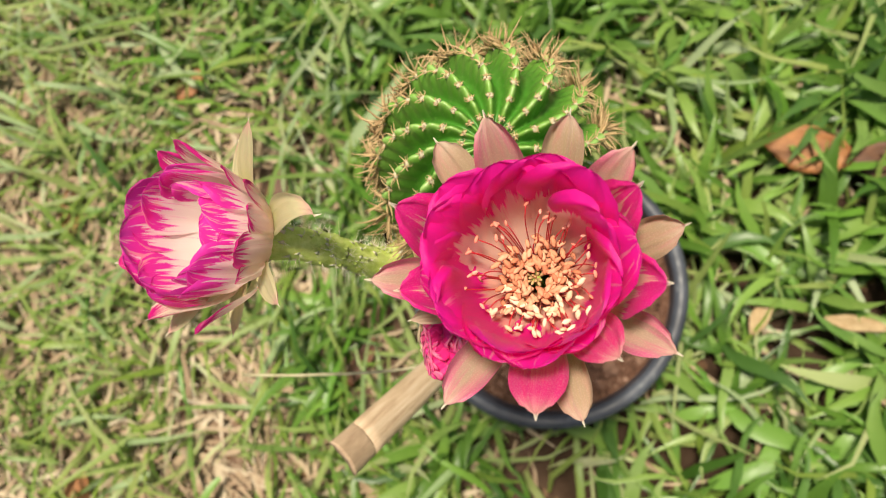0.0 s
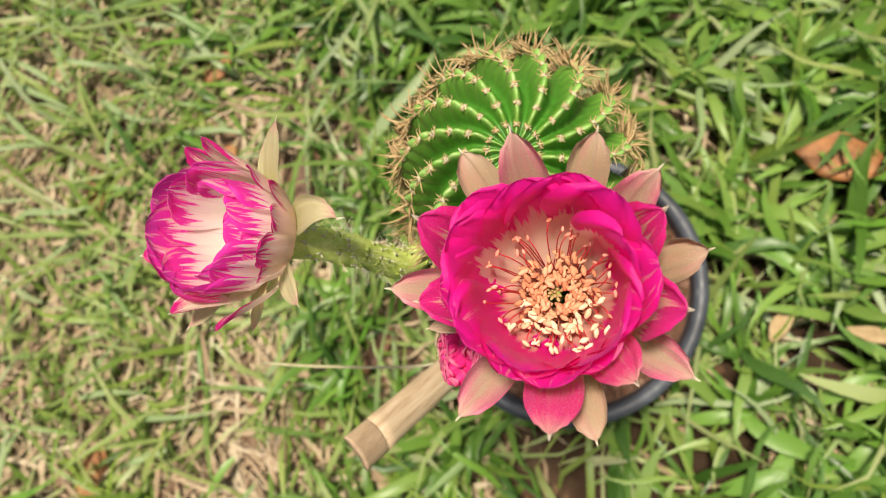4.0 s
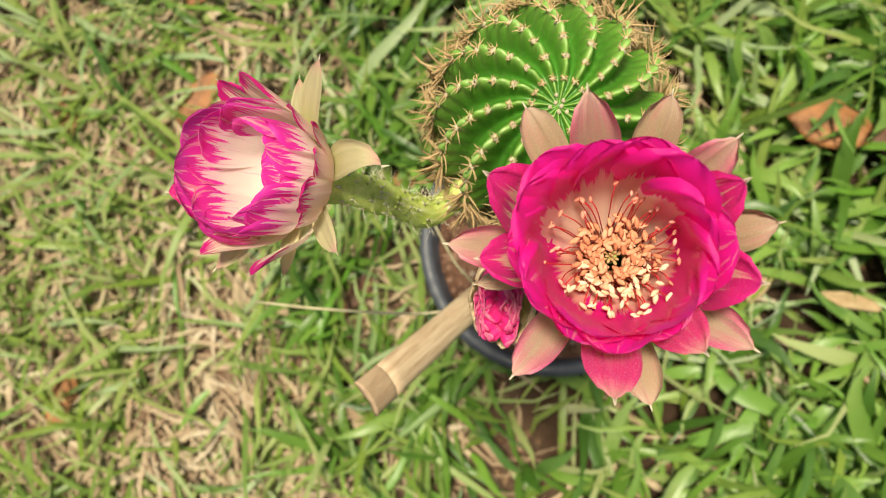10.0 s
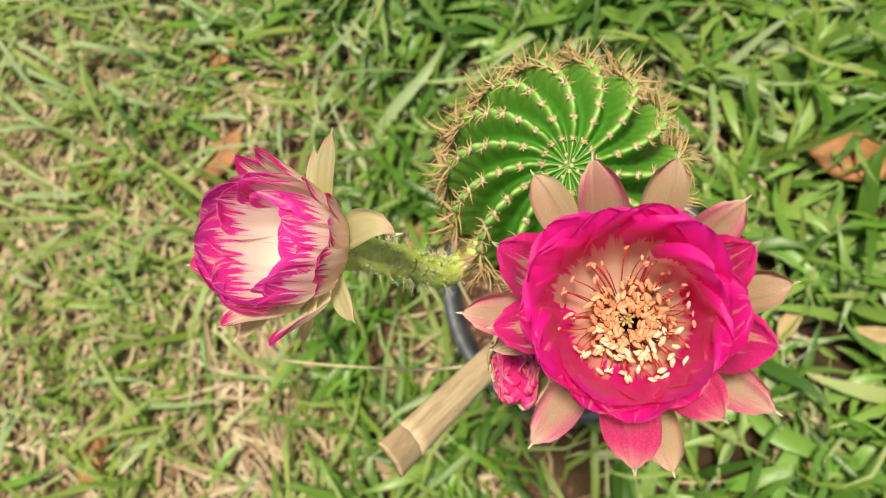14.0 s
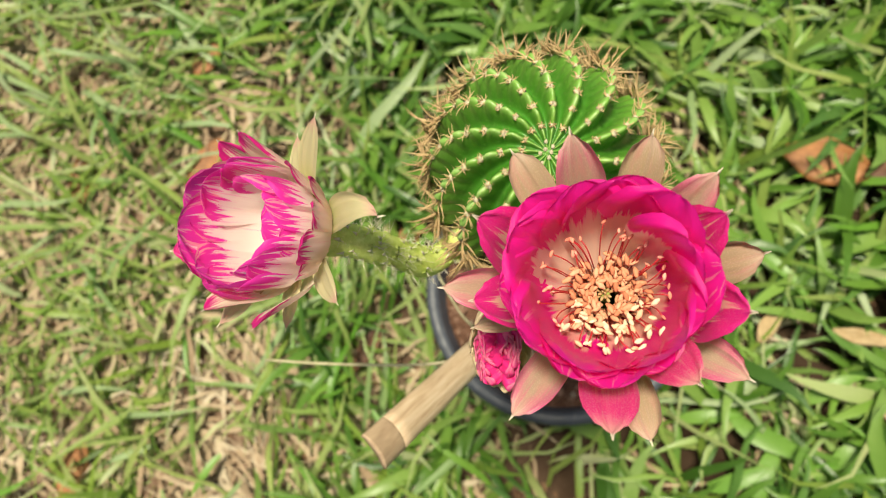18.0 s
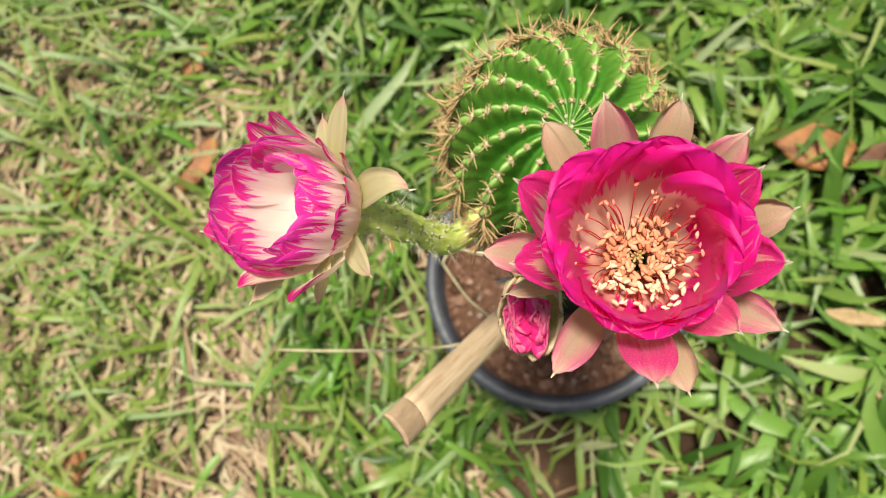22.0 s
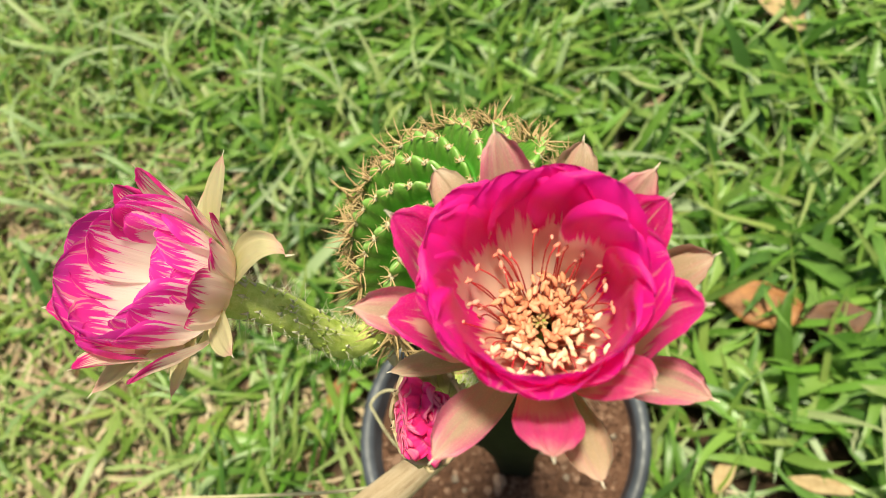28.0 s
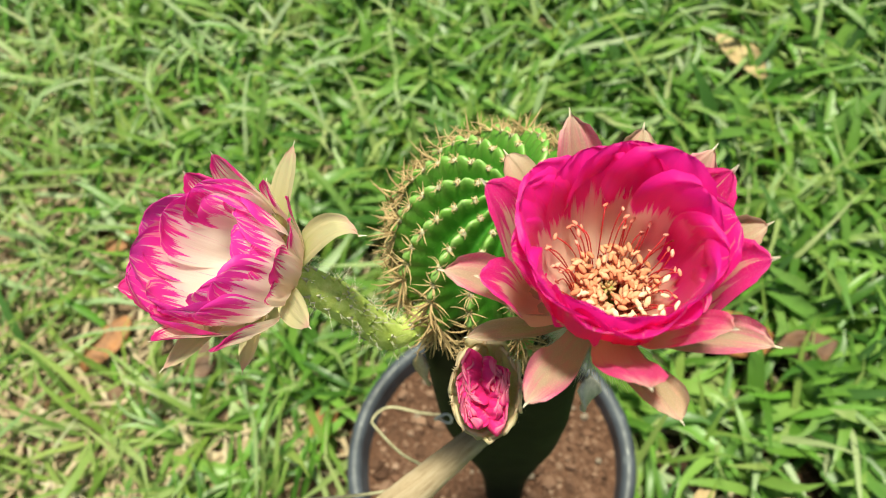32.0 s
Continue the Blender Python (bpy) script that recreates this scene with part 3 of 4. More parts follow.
TO_CACTUS = Matrix.Translation(-FOOT)


def stock():
    top = Vector((0.0205, -0.0014, 0.3155))
    keys = [FOOT, FOOT.lerp(top, 0.35) + Vector((0.001, -0.001, 0)), FOOT.lerp(top, 0.7), top]
    line = curve_pts(keys, 30)
    sides, verts, faces = 42, [], []
    for i, p in enumerate(line):
        s = i / 30
        g = min(max((s - 0.10) / 0.58, 0), 1)
        r = 0.0095 + 0.0122 * g * g * (3 - 2 * g)
        for k in range(sides):
            a = 2 * math.pi * k / sides
            c = 0.5 + 0.5 * math.cos(3 * (a + 0.60))
            rr = r * (0.80 + 0.42 * c ** 1.6) + 0.0005 * noise.noise(Vector((math.cos(a) * 3, math.sin(a) * 3, s * 12)))
            verts.append(p + Vector((math.cos(a), math.sin(a), 0)) * rr)
    for i in range(30):
        for k in range(sides):
            faces.append((i * sides + k, i * sides + (k + 1) % sides, (i + 1) * sides + (k + 1) % sides, (i + 1) * sides + k))
    put("rootstock", to_mesh("rootstock", verts, faces, M_STOCK_SHADED), cactus, label="dark green three-cornered grafting stem", inverse=TO_CACTUS)


stock()
RIBS = 15
BALL_AXIS = Vector((0.19, -0.125, 0.974)).normalized()
BALL_TURN = frame_of(BALL_AXIS)


def rib_angle(k, t):
    """Angle of rib k at t, from 0 at the crown to 1 at the foot: the ribs wind round the body."""
    return 2 * math.pi * k / RIBS + 0.55 * min(t * 1.9, 1.0) ** 1.2 + 0.15


def ball_point(ang, t, k_phase):
    th = math.pi * (0.006 + 0.944 * t)
    c = (0.5 + 0.5 * math.cos(RIBS * (ang - k_phase))) ** (1.0 + 1.0 * min(1.0, t * 2.5))
    deep = 0.23 * min(1.0, t * 4.2) ** 0.8
    notch = -0.040 * math.cos(2 * math.pi * 17 * t - 0.38) * c * min(1, t * 12)
    r = BALL_R * (1 - deep * (1 - c) + notch * 0.8)
    dip = 0.14 * math.exp(-(t / 0.07) ** 2)
    d = Vector((math.sin(th) * math.cos(ang), math.sin(th) * math.sin(ang), math.cos(th) * (0.98 - dip) if th < 1.57 else math.cos(th) * 0.92))
    return d * r, c


def ball():
    sides, rows = RIBS * 14, 84
    verts, crest, faces = [], [], []
    for i in range(rows + 1):
        t = i / rows
        ph = rib_angle(0, t)
        for k in range(sides):
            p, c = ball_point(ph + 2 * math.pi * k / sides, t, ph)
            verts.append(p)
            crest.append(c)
    for i in range(rows):
        for k in range(sides):
            faces.append((i * sides + k, (i + 1) * sides + k, (i + 1) * sides + (k + 1) % sides, i * sides + (k + 1) % sides))
    faces.append(tuple(range(sides)))
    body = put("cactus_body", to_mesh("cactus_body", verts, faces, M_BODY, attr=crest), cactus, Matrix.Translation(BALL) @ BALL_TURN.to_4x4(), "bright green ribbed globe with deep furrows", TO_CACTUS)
    # each areole is a woolly pad with a star of spines
    pads = [to_mesh("areole", [Vector((p.x * 0.0010, p.y * 0.0011, p.z * 0.0008)) for p in blob(200 + q, 5, 7, 0.2)[0]], blob(200 + q, 5, 7, 0.2)[1], M_WOOL) for q in range(3)]

    def spine_verts(ln, rad, bend):
        return tube([Vector((0, 0, 0)), Vector((bend * ln * 0.08, 0, ln * 0.35)), Vector((bend * ln * 0.06, 0, ln * 0.7)), Vector((-bend * ln * 0.06, 0, ln))], [rad, rad * 0.9, rad * 0.6, rad * 0.12], 5, False)

    for i in range(8):
        a, r = i * 2.4, 0.0006 + 0.0003 * i
        put("areole", pads[i % 3], body, Matrix.Translation((math.cos(a) * r, math.sin(a) * r, BALL_R * 0.845)) @ Matrix.Scale(0.5, 4))
    thorns = [[to_mesh("spine", *spine_verts(1.0, 0.038, b), mt) for b in (-1, 0.3, 1.2)] for mt in (M_SPINE, M_SPINE_OLD)]
    rng = random.Random(9)
    todo = []
    for k in range(RIBS):
        for j in range(1, 17):
            t = (j + 0.06) / 17
            if t > 0.88:
                continue
            ang = rib_angle(k, t)
            p, _ = ball_point(ang, t, ang)
            p2, _ = ball_point(ang, t + 0.01, ang)
            z = p.normalized()
            x = (p2 - p - z * (p2 - p).dot(z)).normalized()
            turn = Matrix((x, z.cross(x), z)).transposed().to_4x4()
            size = (0.16 + 0.84 * min(1.0, max(0.0, (t - 0.17) / 0.27)) ** 1.1) * rng.uniform(0.85, 1.15)
            at = Matrix.Translation(p * 1.002) @ turn
            s = max(size, 0.80) * min(1.0, 0.35 + t * 4.5)
            put("areole", pads[(k + j) % 3], body, at @ Matrix.Diagonal((s, s, s, 1)))
            old = t > 0.46 or (t > 0.38 and rng.random() < 0.5)
            wp = BALL_TURN @ p
            for i in range(rng.randint(14, 17) if old else rng.randint(9, 12)):
                a = 2 * math.pi * i / 9.3 + rng.uniform(-0.3, 0.3)
                up = rng.uniform(0.10, 0.60) if i % 5 else rng.uniform(0.9, 1.4)
                d = Vector((math.cos(a) * math.cos(up), math.sin(a) * math.cos(up), math.sin(up)))
                ln = rng.uniform(0.0038, 0.0072) * (1.24 if old else 1) * size
                m = at @ Matrix.Translation(d * 0.0003) @ frame_of(d).to_4x4() @ pose(0, 0, 0, 0, 0, rng.uniform(0, 360)) @ Matrix.Diagonal((max(ln, 0.004), max(ln, 0.004), ln, 1))
                todo.append((wp.x * 0.6 + wp.y * 0.45 - wp.z * 0.5 + (0.02 if size < 0.35 else 0), m, 1 if old else 0, rng.randrange(3)))
    # the spines on the near left flank are parts one by one, the others one mesh
    todo.sort(key=lambda q: q[0])
    for _, m, o, w in todo[:300]:
        put("spine", thorns[o][w], body, m)
    lists, slots = [], []
    for _, m, o, w in todo[300:]:
        v, f = spine_verts(1.0, 0.038, (-1, 0.3, 1.2)[w])
        lists.append(([m @ p for p in v], f))
        slots += [o] * len(f)
    v, f = join(lists)
    rest = put("spine_cover", to_mesh("spine_cover", v, f, [M_SPINE, M_SPINE_OLD], slots=slots), body)
    tagged(rest, "dense cover of straw-coloured spines", kind="stuff")
    return body


ball()


def stamen(seed, r0, z0, r1, z1, lift, red, size=1.0, anther=None):
    """A filament from (r0, z0) that arches to (r1, z1) and carries an anther; it lies in the xz plane."""
    rng = random.Random(seed)
    sway = rng.uniform(-0.0022, 0.0022)
    pts = curve_pts([(r0, 0, z0), ((r0 + r1) / 2 + 0.0006, sway * 0.4, (z0 + z1) / 2 + lift), (r1, sway, z1)], 7)
    v, f = tube(pts, [0.00011] * 8, 5)
    d = (pts[-1] - pts[-2]).normalized()
    lie = rng.uniform(0, 6.283)
    turn = frame_of(Vector((math.cos(lie), math.sin(lie), rng.uniform(-0.5, 0.5))) + d * 0.2)
    bv, bf = blob(seed + 7, 6, 7, 0.10)
    an = [pts[-1] + turn @ Vector((p.x * 0.00036 * (1.2 - 0.3 * p.z * p.z), p.y * 0.00032 * (1.2 - 0.3 * p.z * p.z), p.z * 0.00084)) * size for p in bv]
    vv, ff = join([(v, f), (an, bf)])
    return to_mesh("stamen", vv, ff, [M_FILAMENT if red else M_FILAMENT_PALE, anther or M_ANTHER], slots=[0] * len(f) + [1] * len(bf))


def tube_mesh(keys, r0, r1, seed, hairs=150, fur=1.0):
    """A fleshy flower tube with scale bumps and fine hairs."""
    rng = random.Random(seed)
    line = curve_pts(keys, 26)
    radii = []
    for i in range(27):
        s = i / 26
        radii.append((r0 * (1 - s) + r1 * s) * (1 + 0.05 * math.sin(s * 23)) * (1 if s > 0.06 else 0.85))
    v, f = tube(line, radii, 22)
    f = f[:-1]
    v = [p + (p - line[min(i // 22, 26)]) * 0.10 * noise.noise(p * 700) for i, p in enumerate(v)]
    lists, slots = [(v, f)], [0] * len(f)
    for _ in range(hairs):
        i = rng.randrange(3, 25)
        c = line[i]
        q = v[i * 22 + rng.randrange(22)]
        d = (q - c).normalized()
        along = (line[i + 1] - line[i]).normalized()
        # a small scale
        s = rng.uniform(0.6, 1.0)
        e = d.cross(along)
        sc = [q + e * 0.0007 * s, q - e * 0.0007 * s, q + along * 0.0022 * s + d * 0.0006, q + d * 0.0003]
        lists.append((sc, [(0, 2, 3), (3, 2, 1), (0, 3, 1), (0, 1, 2)]))
        slots += [rng.randrange(2)] * 4
        for _h in range(4):
            w = Vector((rng.uniform(-1, 1), rng.uniform(-1, 1), rng.uniform(-1, 1))) * 0.6
            hv, hf = tube([q, q + (d + w * 0.3) * 0.001, q + (d + w) * rng.uniform(0.0016, 0.0032) * fur], [0.00005, 0.00004, 0.00002], 3, False)
            lists.append((hv, hf))
            slots += [1] * len(hf)
    vv, ff = join(lists)
    return to_mesh("flower", vv, ff, [M_TUBE, M_HAIR], slots=slots)


class Bloom:
    """A flower: its tube is the part, petals and the rest hang on it; local z runs out of the throat."""

    def __init__(self, at, axis, keys, r0, r1, seed, label, oval=1.0, hairs=150, fur=1.0, size=1.0):
        self.turn = frame_of(axis)
        self.m = Matrix.Translation(at) @ self.turn.to_4x4() @ Matrix.Diagonal((size, oval * size, size, 1))
        inv = self.m.inverted()
        self.inv = inv
        self.ob = put("flower", tube_mesh([inv @ Vector(k) for k in keys], r0, r1, seed, hairs, fur), cactus, self.m, label, TO_CACTUS)
        self.rng = random.Random(seed)

    def towards(self, tip):
        p = self.inv @ Vector(tip)
        return math.degrees(math.atan2(p.y, p.x)), math.hypot(p.x, p.y), p.z

    def add(self, name, me, angle, tilt=0.0, size=1.0, label=""):
        return put(name, me, self.ob, pose(0, 0, 0, 0, 0, angle) @ pose(0, 0, 0, 0, tilt, 0) @ Matrix.Scale(size, 4), label)

    def ring(self, name, meshes, count, first, tilt=0.0, jitter=4.0, size=1.0, sway=3.0):
        for i in range(count):
            self.add(name, meshes[i % len(meshes)], first + 360 * i / count + self.rng.uniform(-jitter, jitter), tilt + self.rng.uniform(-sway, sway), size * self.rng.uniform(0.96, 1.04))


def petals(name, mat, n, seed, **kw):
    out = []
    for i in range(n):
        v, f, uv = petal(seed + i, **kw)
        out.append(to_mesh(name, v, f, mat, uv))
    return out


def reach(petal_len, angles, start=0.003):
    """Where the tip of such a petal lies: distance from the axis and height."""
    r, z = start, 0.0
    for i in range(64):
        s = i / 64 * (len(angles) - 1)
        j = min(int(s), len(angles) - 2)
        w = (s - j) ** 2 * (3 - 2 * (s - j))
        a = radians(angles[j] * (1 - w) + angles[j + 1] * w)
        r += math.sin(a) * petal_len / 64
        z += math.cos(a) * petal_len / 64
    return r, z


def aim(b, name, mesh, tip, length, angles, label=""):
    """Sets a petal so that its tip reaches the given place."""
    ang, far, up = b.towards(tip)
    r0, z0 = reach(length, angles)
    return b.add(name, mesh, ang, math.degrees(math.atan2(far, up) - math.atan2(r0, z0)), math.hypot(far, up) / math.hypot(r0, z0), label)


# -- the open flower that looks up --
F1 = Vector((0.0387, -0.0368, 0.3785))
one = Bloom(F1, (0.08, -0.05, 1), [(0.035, -0.012, 0.330), (0.039, -0.026, 0.345), (0.0396, -0.0347, 0.362), F1 + Vector((0, 0, -0.006))], 0.0042, 0.0052, 21, "open magenta flower with a pale throat full of stamens", hairs=420, fur=1.8)
BOWL = (72, 48, 24, 20, 58)
INNER = (72, 48, 25, 14, 32)
cup = petals("petal", M_CUP_OUTER, 6, 300, length=0.0302, width=0.0190, angles=BOWL, wide_at=0.66, base=0.45, curl=1.10, ripple=0.0013, blunt=2.9, twist=0.05)
cup_in = petals("petal", M_CUP, 6, 320, length=0.0302, width=0.0176, angles=INNER, wide_at=0.66, base=0.45, curl=1.15, ripple=0.0013, blunt=2.9, twist=0.06)
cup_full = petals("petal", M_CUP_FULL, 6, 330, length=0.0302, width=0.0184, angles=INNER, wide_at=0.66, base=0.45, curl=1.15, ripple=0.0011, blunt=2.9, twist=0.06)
cup_far = petals("petal", M_CUP, 6, 335, length=0.0302, width=0.0190, angles=BOWL, wide_at=0.66, base=0.45, curl=1.10, ripple=0.0013, blunt=2.9, twist=0.05)
RIM1 = Vector((0.0392, -0.0362, 0.4035))
RIM1_TURN = frame_of((0.02, -0.04, 1))
for meshes, length, angles, count, first, rad, drop in ((cup, 0.0302, BOWL, 6, 0.2, 0.0162, -0.0020), (cup, 0.0302, BOWL, 6, 0.72, 0.0152, -0.0008), (cup_in, 0.0302, INNER, 6, 0.45, 0.0137, 0.0004)):
    for i in range(count):
        a = first + 2 * math.pi * i / count + one.rng.uniform(-0.14, 0.14)
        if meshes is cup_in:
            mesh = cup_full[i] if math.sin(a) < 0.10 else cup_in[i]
        else:
            mesh = cup_far[i] if math.sin(a) > 0.25 else cup[i]
        aim(one, "petal", mesh, RIM1 + RIM1_TURN @ Vector((math.cos(a) * rad, math.sin(a) * rad, drop)) * one.rng.uniform(0.93, 1.05) + Vector((0, 0, one.rng.uniform(-0.0012, 0.0008))), length, angles)
FLARE = (86, 66, 14, 18, 48)
flare = petals("petal", M_OUT, 4, 340, length=0.0335, width=0.0120, angles=FLARE, wide_at=0.68, base=0.45, curl=0.7, ripple=0.0012, mucro=0.0015, blunt=2.3, taper=0.62, start=0.004)
LOW = (86, 74, 38, 44, 58)
low = petals("petal", M_ROSE, 2, 350, length=0.0320, width=0.0100, angles=LOW, wide_at=0.60, base=0.5, curl=0.5, ripple=0.0010, mucro=0.0015, blunt=2.4, taper=0.70)
aim(one, "petal", low[0], (0.0409, -0.0581, 0.4010), 0.0320, LOW)
aim(one, "petal", low[1], (0.0523, -0.0505, 0.4005), 0.0320, LOW)
for tip in ((0.0209, -0.0279, 0.4030), (0.0194, -0.0397, 0.3965), (0.0591, -0.0405, 0.4001), (0.0560, -0.0270, 0.4015)):
    ang, far, up = one.towards(tip)
    r0, z0 = reach(0.0335, FLARE, 0.004)
    k = math.hypot(far, up) / math.hypot(r0, z0)
    one.add("petal", flare[one.rng.randrange(4)], ang, math.degrees(math.atan2(far, up) - math.atan2(r0, z0)), k)
SEP_A = (86, 70, 32, 44, 60)
sep = petals("sepal", M_SEPAL, 3, 360, length=0.030, width=0.0074, angles=SEP_A, wide_at=0.74, base=0.5, curl=0.6, ripple=0.0012, mucro=0.0013, blunt=3.0, taper=0.62)
sep_p = petals("sepal", M_SEPAL_PINK, 3, 370, length=0.030, width=0.0078, angles=SEP_A, wide_at=0.72, base=0.5, curl=0.6, ripple=0.0012, mucro=0.0013, blunt=2.6, taper=0.80)
sep_thin = petals("sepal", M_SEPAL, 1, 366, length=0.030, width=0.0056, angles=SEP_A, wide_at=0.70, base=0.55, curl=0.6, ripple=0.0012, mucro=0.0010, blunt=2.6, taper=0.80)
for tip, pink in (((0.0602, -0.0496, 0.3910), 1), ((0.0623, -0.0311, 0.3928), 0), ((0.0555, -0.0198, 0.3968), 1), ((0.0341, -0.0142, 0.4004), 1),
                  ((0.0139, -0.0376, 0.3948), 1), ((0.0254, -0.0572, 0.3917), 1), ((0.0462, -0.0125, 0.3934), 0), ((0.0238, -0.0142, 0.3909), 0), ((0.0463, -0.0595, 0.3900), 0), ((0.0162, -0.0431, 0.3812), 2)):
    ang, far, up = one.towards(tip)
    r0, z0 = reach(0.030, SEP_A)
    k = math.hypot(far, up) / math.hypot(r0, z0)
    one.add("sepal", sep_thin[0] if pink == 2 else (sep_p if pink else sep)[one.rng.randrange(3)], ang, math.degrees(math.atan2(far, up) - math.atan2(r0, z0)), k, "tan sepal flushed with pink" if pink == 1 else "tan sepal with a pointed tip")


def fill_throat(b, outer, inner, rmax, zt, seed):
    """Long red filaments round the wall, a dense ring of short ones, and the style with its lobes in the middle."""
    rng = random.Random(seed)
    for i in range(outer):
        ang = 360 * i / outer + rng.uniform(-6, 6)
        # Lit near side is cream; the far side's shade is painted as rose.
        near = math.sin(radians(ang - 12)) < -0.35
        r = rng.uniform(0.70, 1.0) * rmax * (0.90 if near else 1.0)
        me = stamen(seed + i, rmax * rng.uniform(0.34, 0.50), zt * 0.16, r, zt * rng.uniform(0.56, 0.94) * (0.86 if near else 1.0), rng.uniform(0.0012, 0.0042), True, rng.uniform(0.85, 1.15) if near else rng.uniform(0.60, 0.88), M_ANTHER if near else M_ANTHER_ROSE_SHADE)
        b.add("stamen", me, ang)
    for i in range(inner):
        ang = 360 * i / inner * 3.3 + rng.uniform(-8, 8)
        # Salmon at the heart; on the far side it also paints the wall's shade.
        near = math.sin(radians(ang - 12)) < -0.25
        r = (0.155 + 0.45 * rng.random() ** 1.1) * rmax
        me = stamen(seed + 500 + i, 0.0020, 0.001, r, zt * (0.36 + 0.22 * r / rmax + rng.uniform(-0.06, 0.10)), rng.uniform(0.0, 0.0015), i % 3 == 0, rng.uniform(0.95, 1.25), M_ANTHER if near and r > 0.40 * rmax else M_ANTHER_SALMON_SHADE)
        b.add("stamen", me, ang)
    v, f = tube([(0, 0, 0), (0.0002, 0, zt * 0.2), (-0.0002, 0.0003, zt * 0.37)], [0.0009, 0.0007, 0.0008], 8)
    st = b.add("style", to_mesh("style", v, f, M_STYLE), 0, 0, 1, "yellow-green style")
    lobes = []
    for i in range(13):
        a, q = 2.4 * i, 0.00036 * math.sqrt(i)
        bv, bf = blob(seed + 60 + i, 5, 6, 0.15)
        c = Vector((-0.0002 + math.cos(a) * q, 0.0003 + math.sin(a) * q, zt * (0.40 - 0.02 * q / 0.001)))
        t = frame_of(Vector((math.cos(a) * q * 900, math.sin(a) * q * 900, 1.0)))
        lobes.append(([c + t @ Vector((p.x * 0.00030, p.y * 0.00030, p.z * 0.00075)) for p in bv], bf))
    b.add("stigma", to_mesh("stigma", *join(lobes), M_STIGMA), 0, 0, 1, "cream lobed stigma")


fill_throat(one, 54, 230, 0.0112, 0.0172, 900)

# -- the flower that looks sideways --
F2 = Vector((-0.0240, -0.0236, 0.3668))
two = Bloom(F2, (-0.50, -0.09, 0.86), [(0.004, -0.012, 0.327), (-0.0054, -0.0240, 0.3345), (-0.0112, -0.0243, 0.3490), (-0.0168, -0.0240, 0.3610), F2 + Vector((-0.0010, 0, 0.0015))], 0.0034, 0.0040, 33, "cupped flower streaked magenta and white, seen from the side")
CUP2 = (84, 50, 14, 6, -4)
cup2 = petals("petal", M_STRIPE, 6, 400, length=0.0240, width=0.0150, angles=CUP2, wide_at=0.70, base=0.42, curl=1.0, ripple=0.0010, blunt=3.2, twist=0.08)
OUT2 = (84, 58, 26, 20, 34)
out2 = petals("petal", M_STRIPE_PALE, 5, 440, length=0.0270, width=0.0092, angles=OUT2, wide_at=0.64, base=0.45, curl=0.6, ripple=0.0009, mucro=0.0008, blunt=2.6, taper=0.65)


RIM2 = Vector((-0.0365, -0.0247, 0.3826))
RIM2_TURN = frame_of((-0.23, -0.10, 0.97))
for ring, count, rad, drop in ((0, 6, 0.0106, 0.0004), (1, 6, 0.0121, 0.0), (2, 7, 0.0136, -0.0012)):
    for i in range(count):
        a = 2 * math.pi * (i + 0.37 * ring) / count + two.rng.uniform(-0.1, 0.1)
        aim(two, "petal", cup2[two.rng.randrange(6)], RIM2 + RIM2_TURN @ Vector((math.cos(a) * rad, math.sin(a) * rad, drop + two.rng.uniform(-0.0014, 0.0010))), 0.0240, CUP2)
for tip in ((-0.0512, -0.0290, 0.3762), (-0.0400, -0.0415, 0.3795), (-0.0322, -0.0066, 0.3859), (-0.0403, -0.0065, 0.3802), (-0.0215, -0.0125, 0.3850), (-0.0165, -0.0165, 0.3850), (-0.0151, -0.0225, 0.3858), (-0.0161, -0.0308, 0.3880), (-0.0179, -0.0346, 0.3836), (-0.0267, -0.0449, 0.3826)):
    aim(two, "petal", out2[two.rng.randrange(5)], tip, 0.0270, OUT2)
SEP2 = (70, 70, 76, 84, 90)
pale = petals("sepal", M_SEPAL_PALE, 3, 460, length=0.026, width=0.0080, angles=SEP2, wide_at=0.62, base=0.5, curl=0.4, ripple=0.0006, mucro=0.0014, blunt=2.2, taper=0.75)
HOOK = (40, 48, 52, 66, 120)
hook = petals("sepal", M_SEPAL_PALE, 1, 470, length=0.019, width=0.0066, angles=HOOK, wide_at=0.55, base=0.6, curl=0.7, ripple=0.0008, mucro=0.0014, blunt=1.8, side=-0.75)
for tip in ((-0.0180, -0.0029, 0.3822), (-0.0122, -0.0390, 0.3779), (-0.0412, -0.0437, 0.3715), (-0.0265, -0.0441, 0.3701), (-0.0278, -0.0025, 0.3700)):
    ang, far, up = two.towards(tip)
    r0, z0 = reach(0.026, SEP2)
    two.add("sepal", pale[two.rng.randrange(3)], ang, math.degrees(math.atan2(far, up) - math.atan2(r0, z0)), math.hypot(far, up) / math.hypot(r0, z0), "cream sepal spreading from the tube")
ang, far, up = two.towards((-0.0056, -0.0172, 0.3800))
r0, z0 = reach(0.019, HOOK)
two.add("sepal", hook[0], ang, math.degrees(math.atan2(far, up) - math.atan2(r0, z0)), math.hypot(far, up) / math.hypot(r0, z0), "pale green sepal curled back over the tube")
fill_throat(two, 16, 22, 0.0066, 0.0105, 2900)

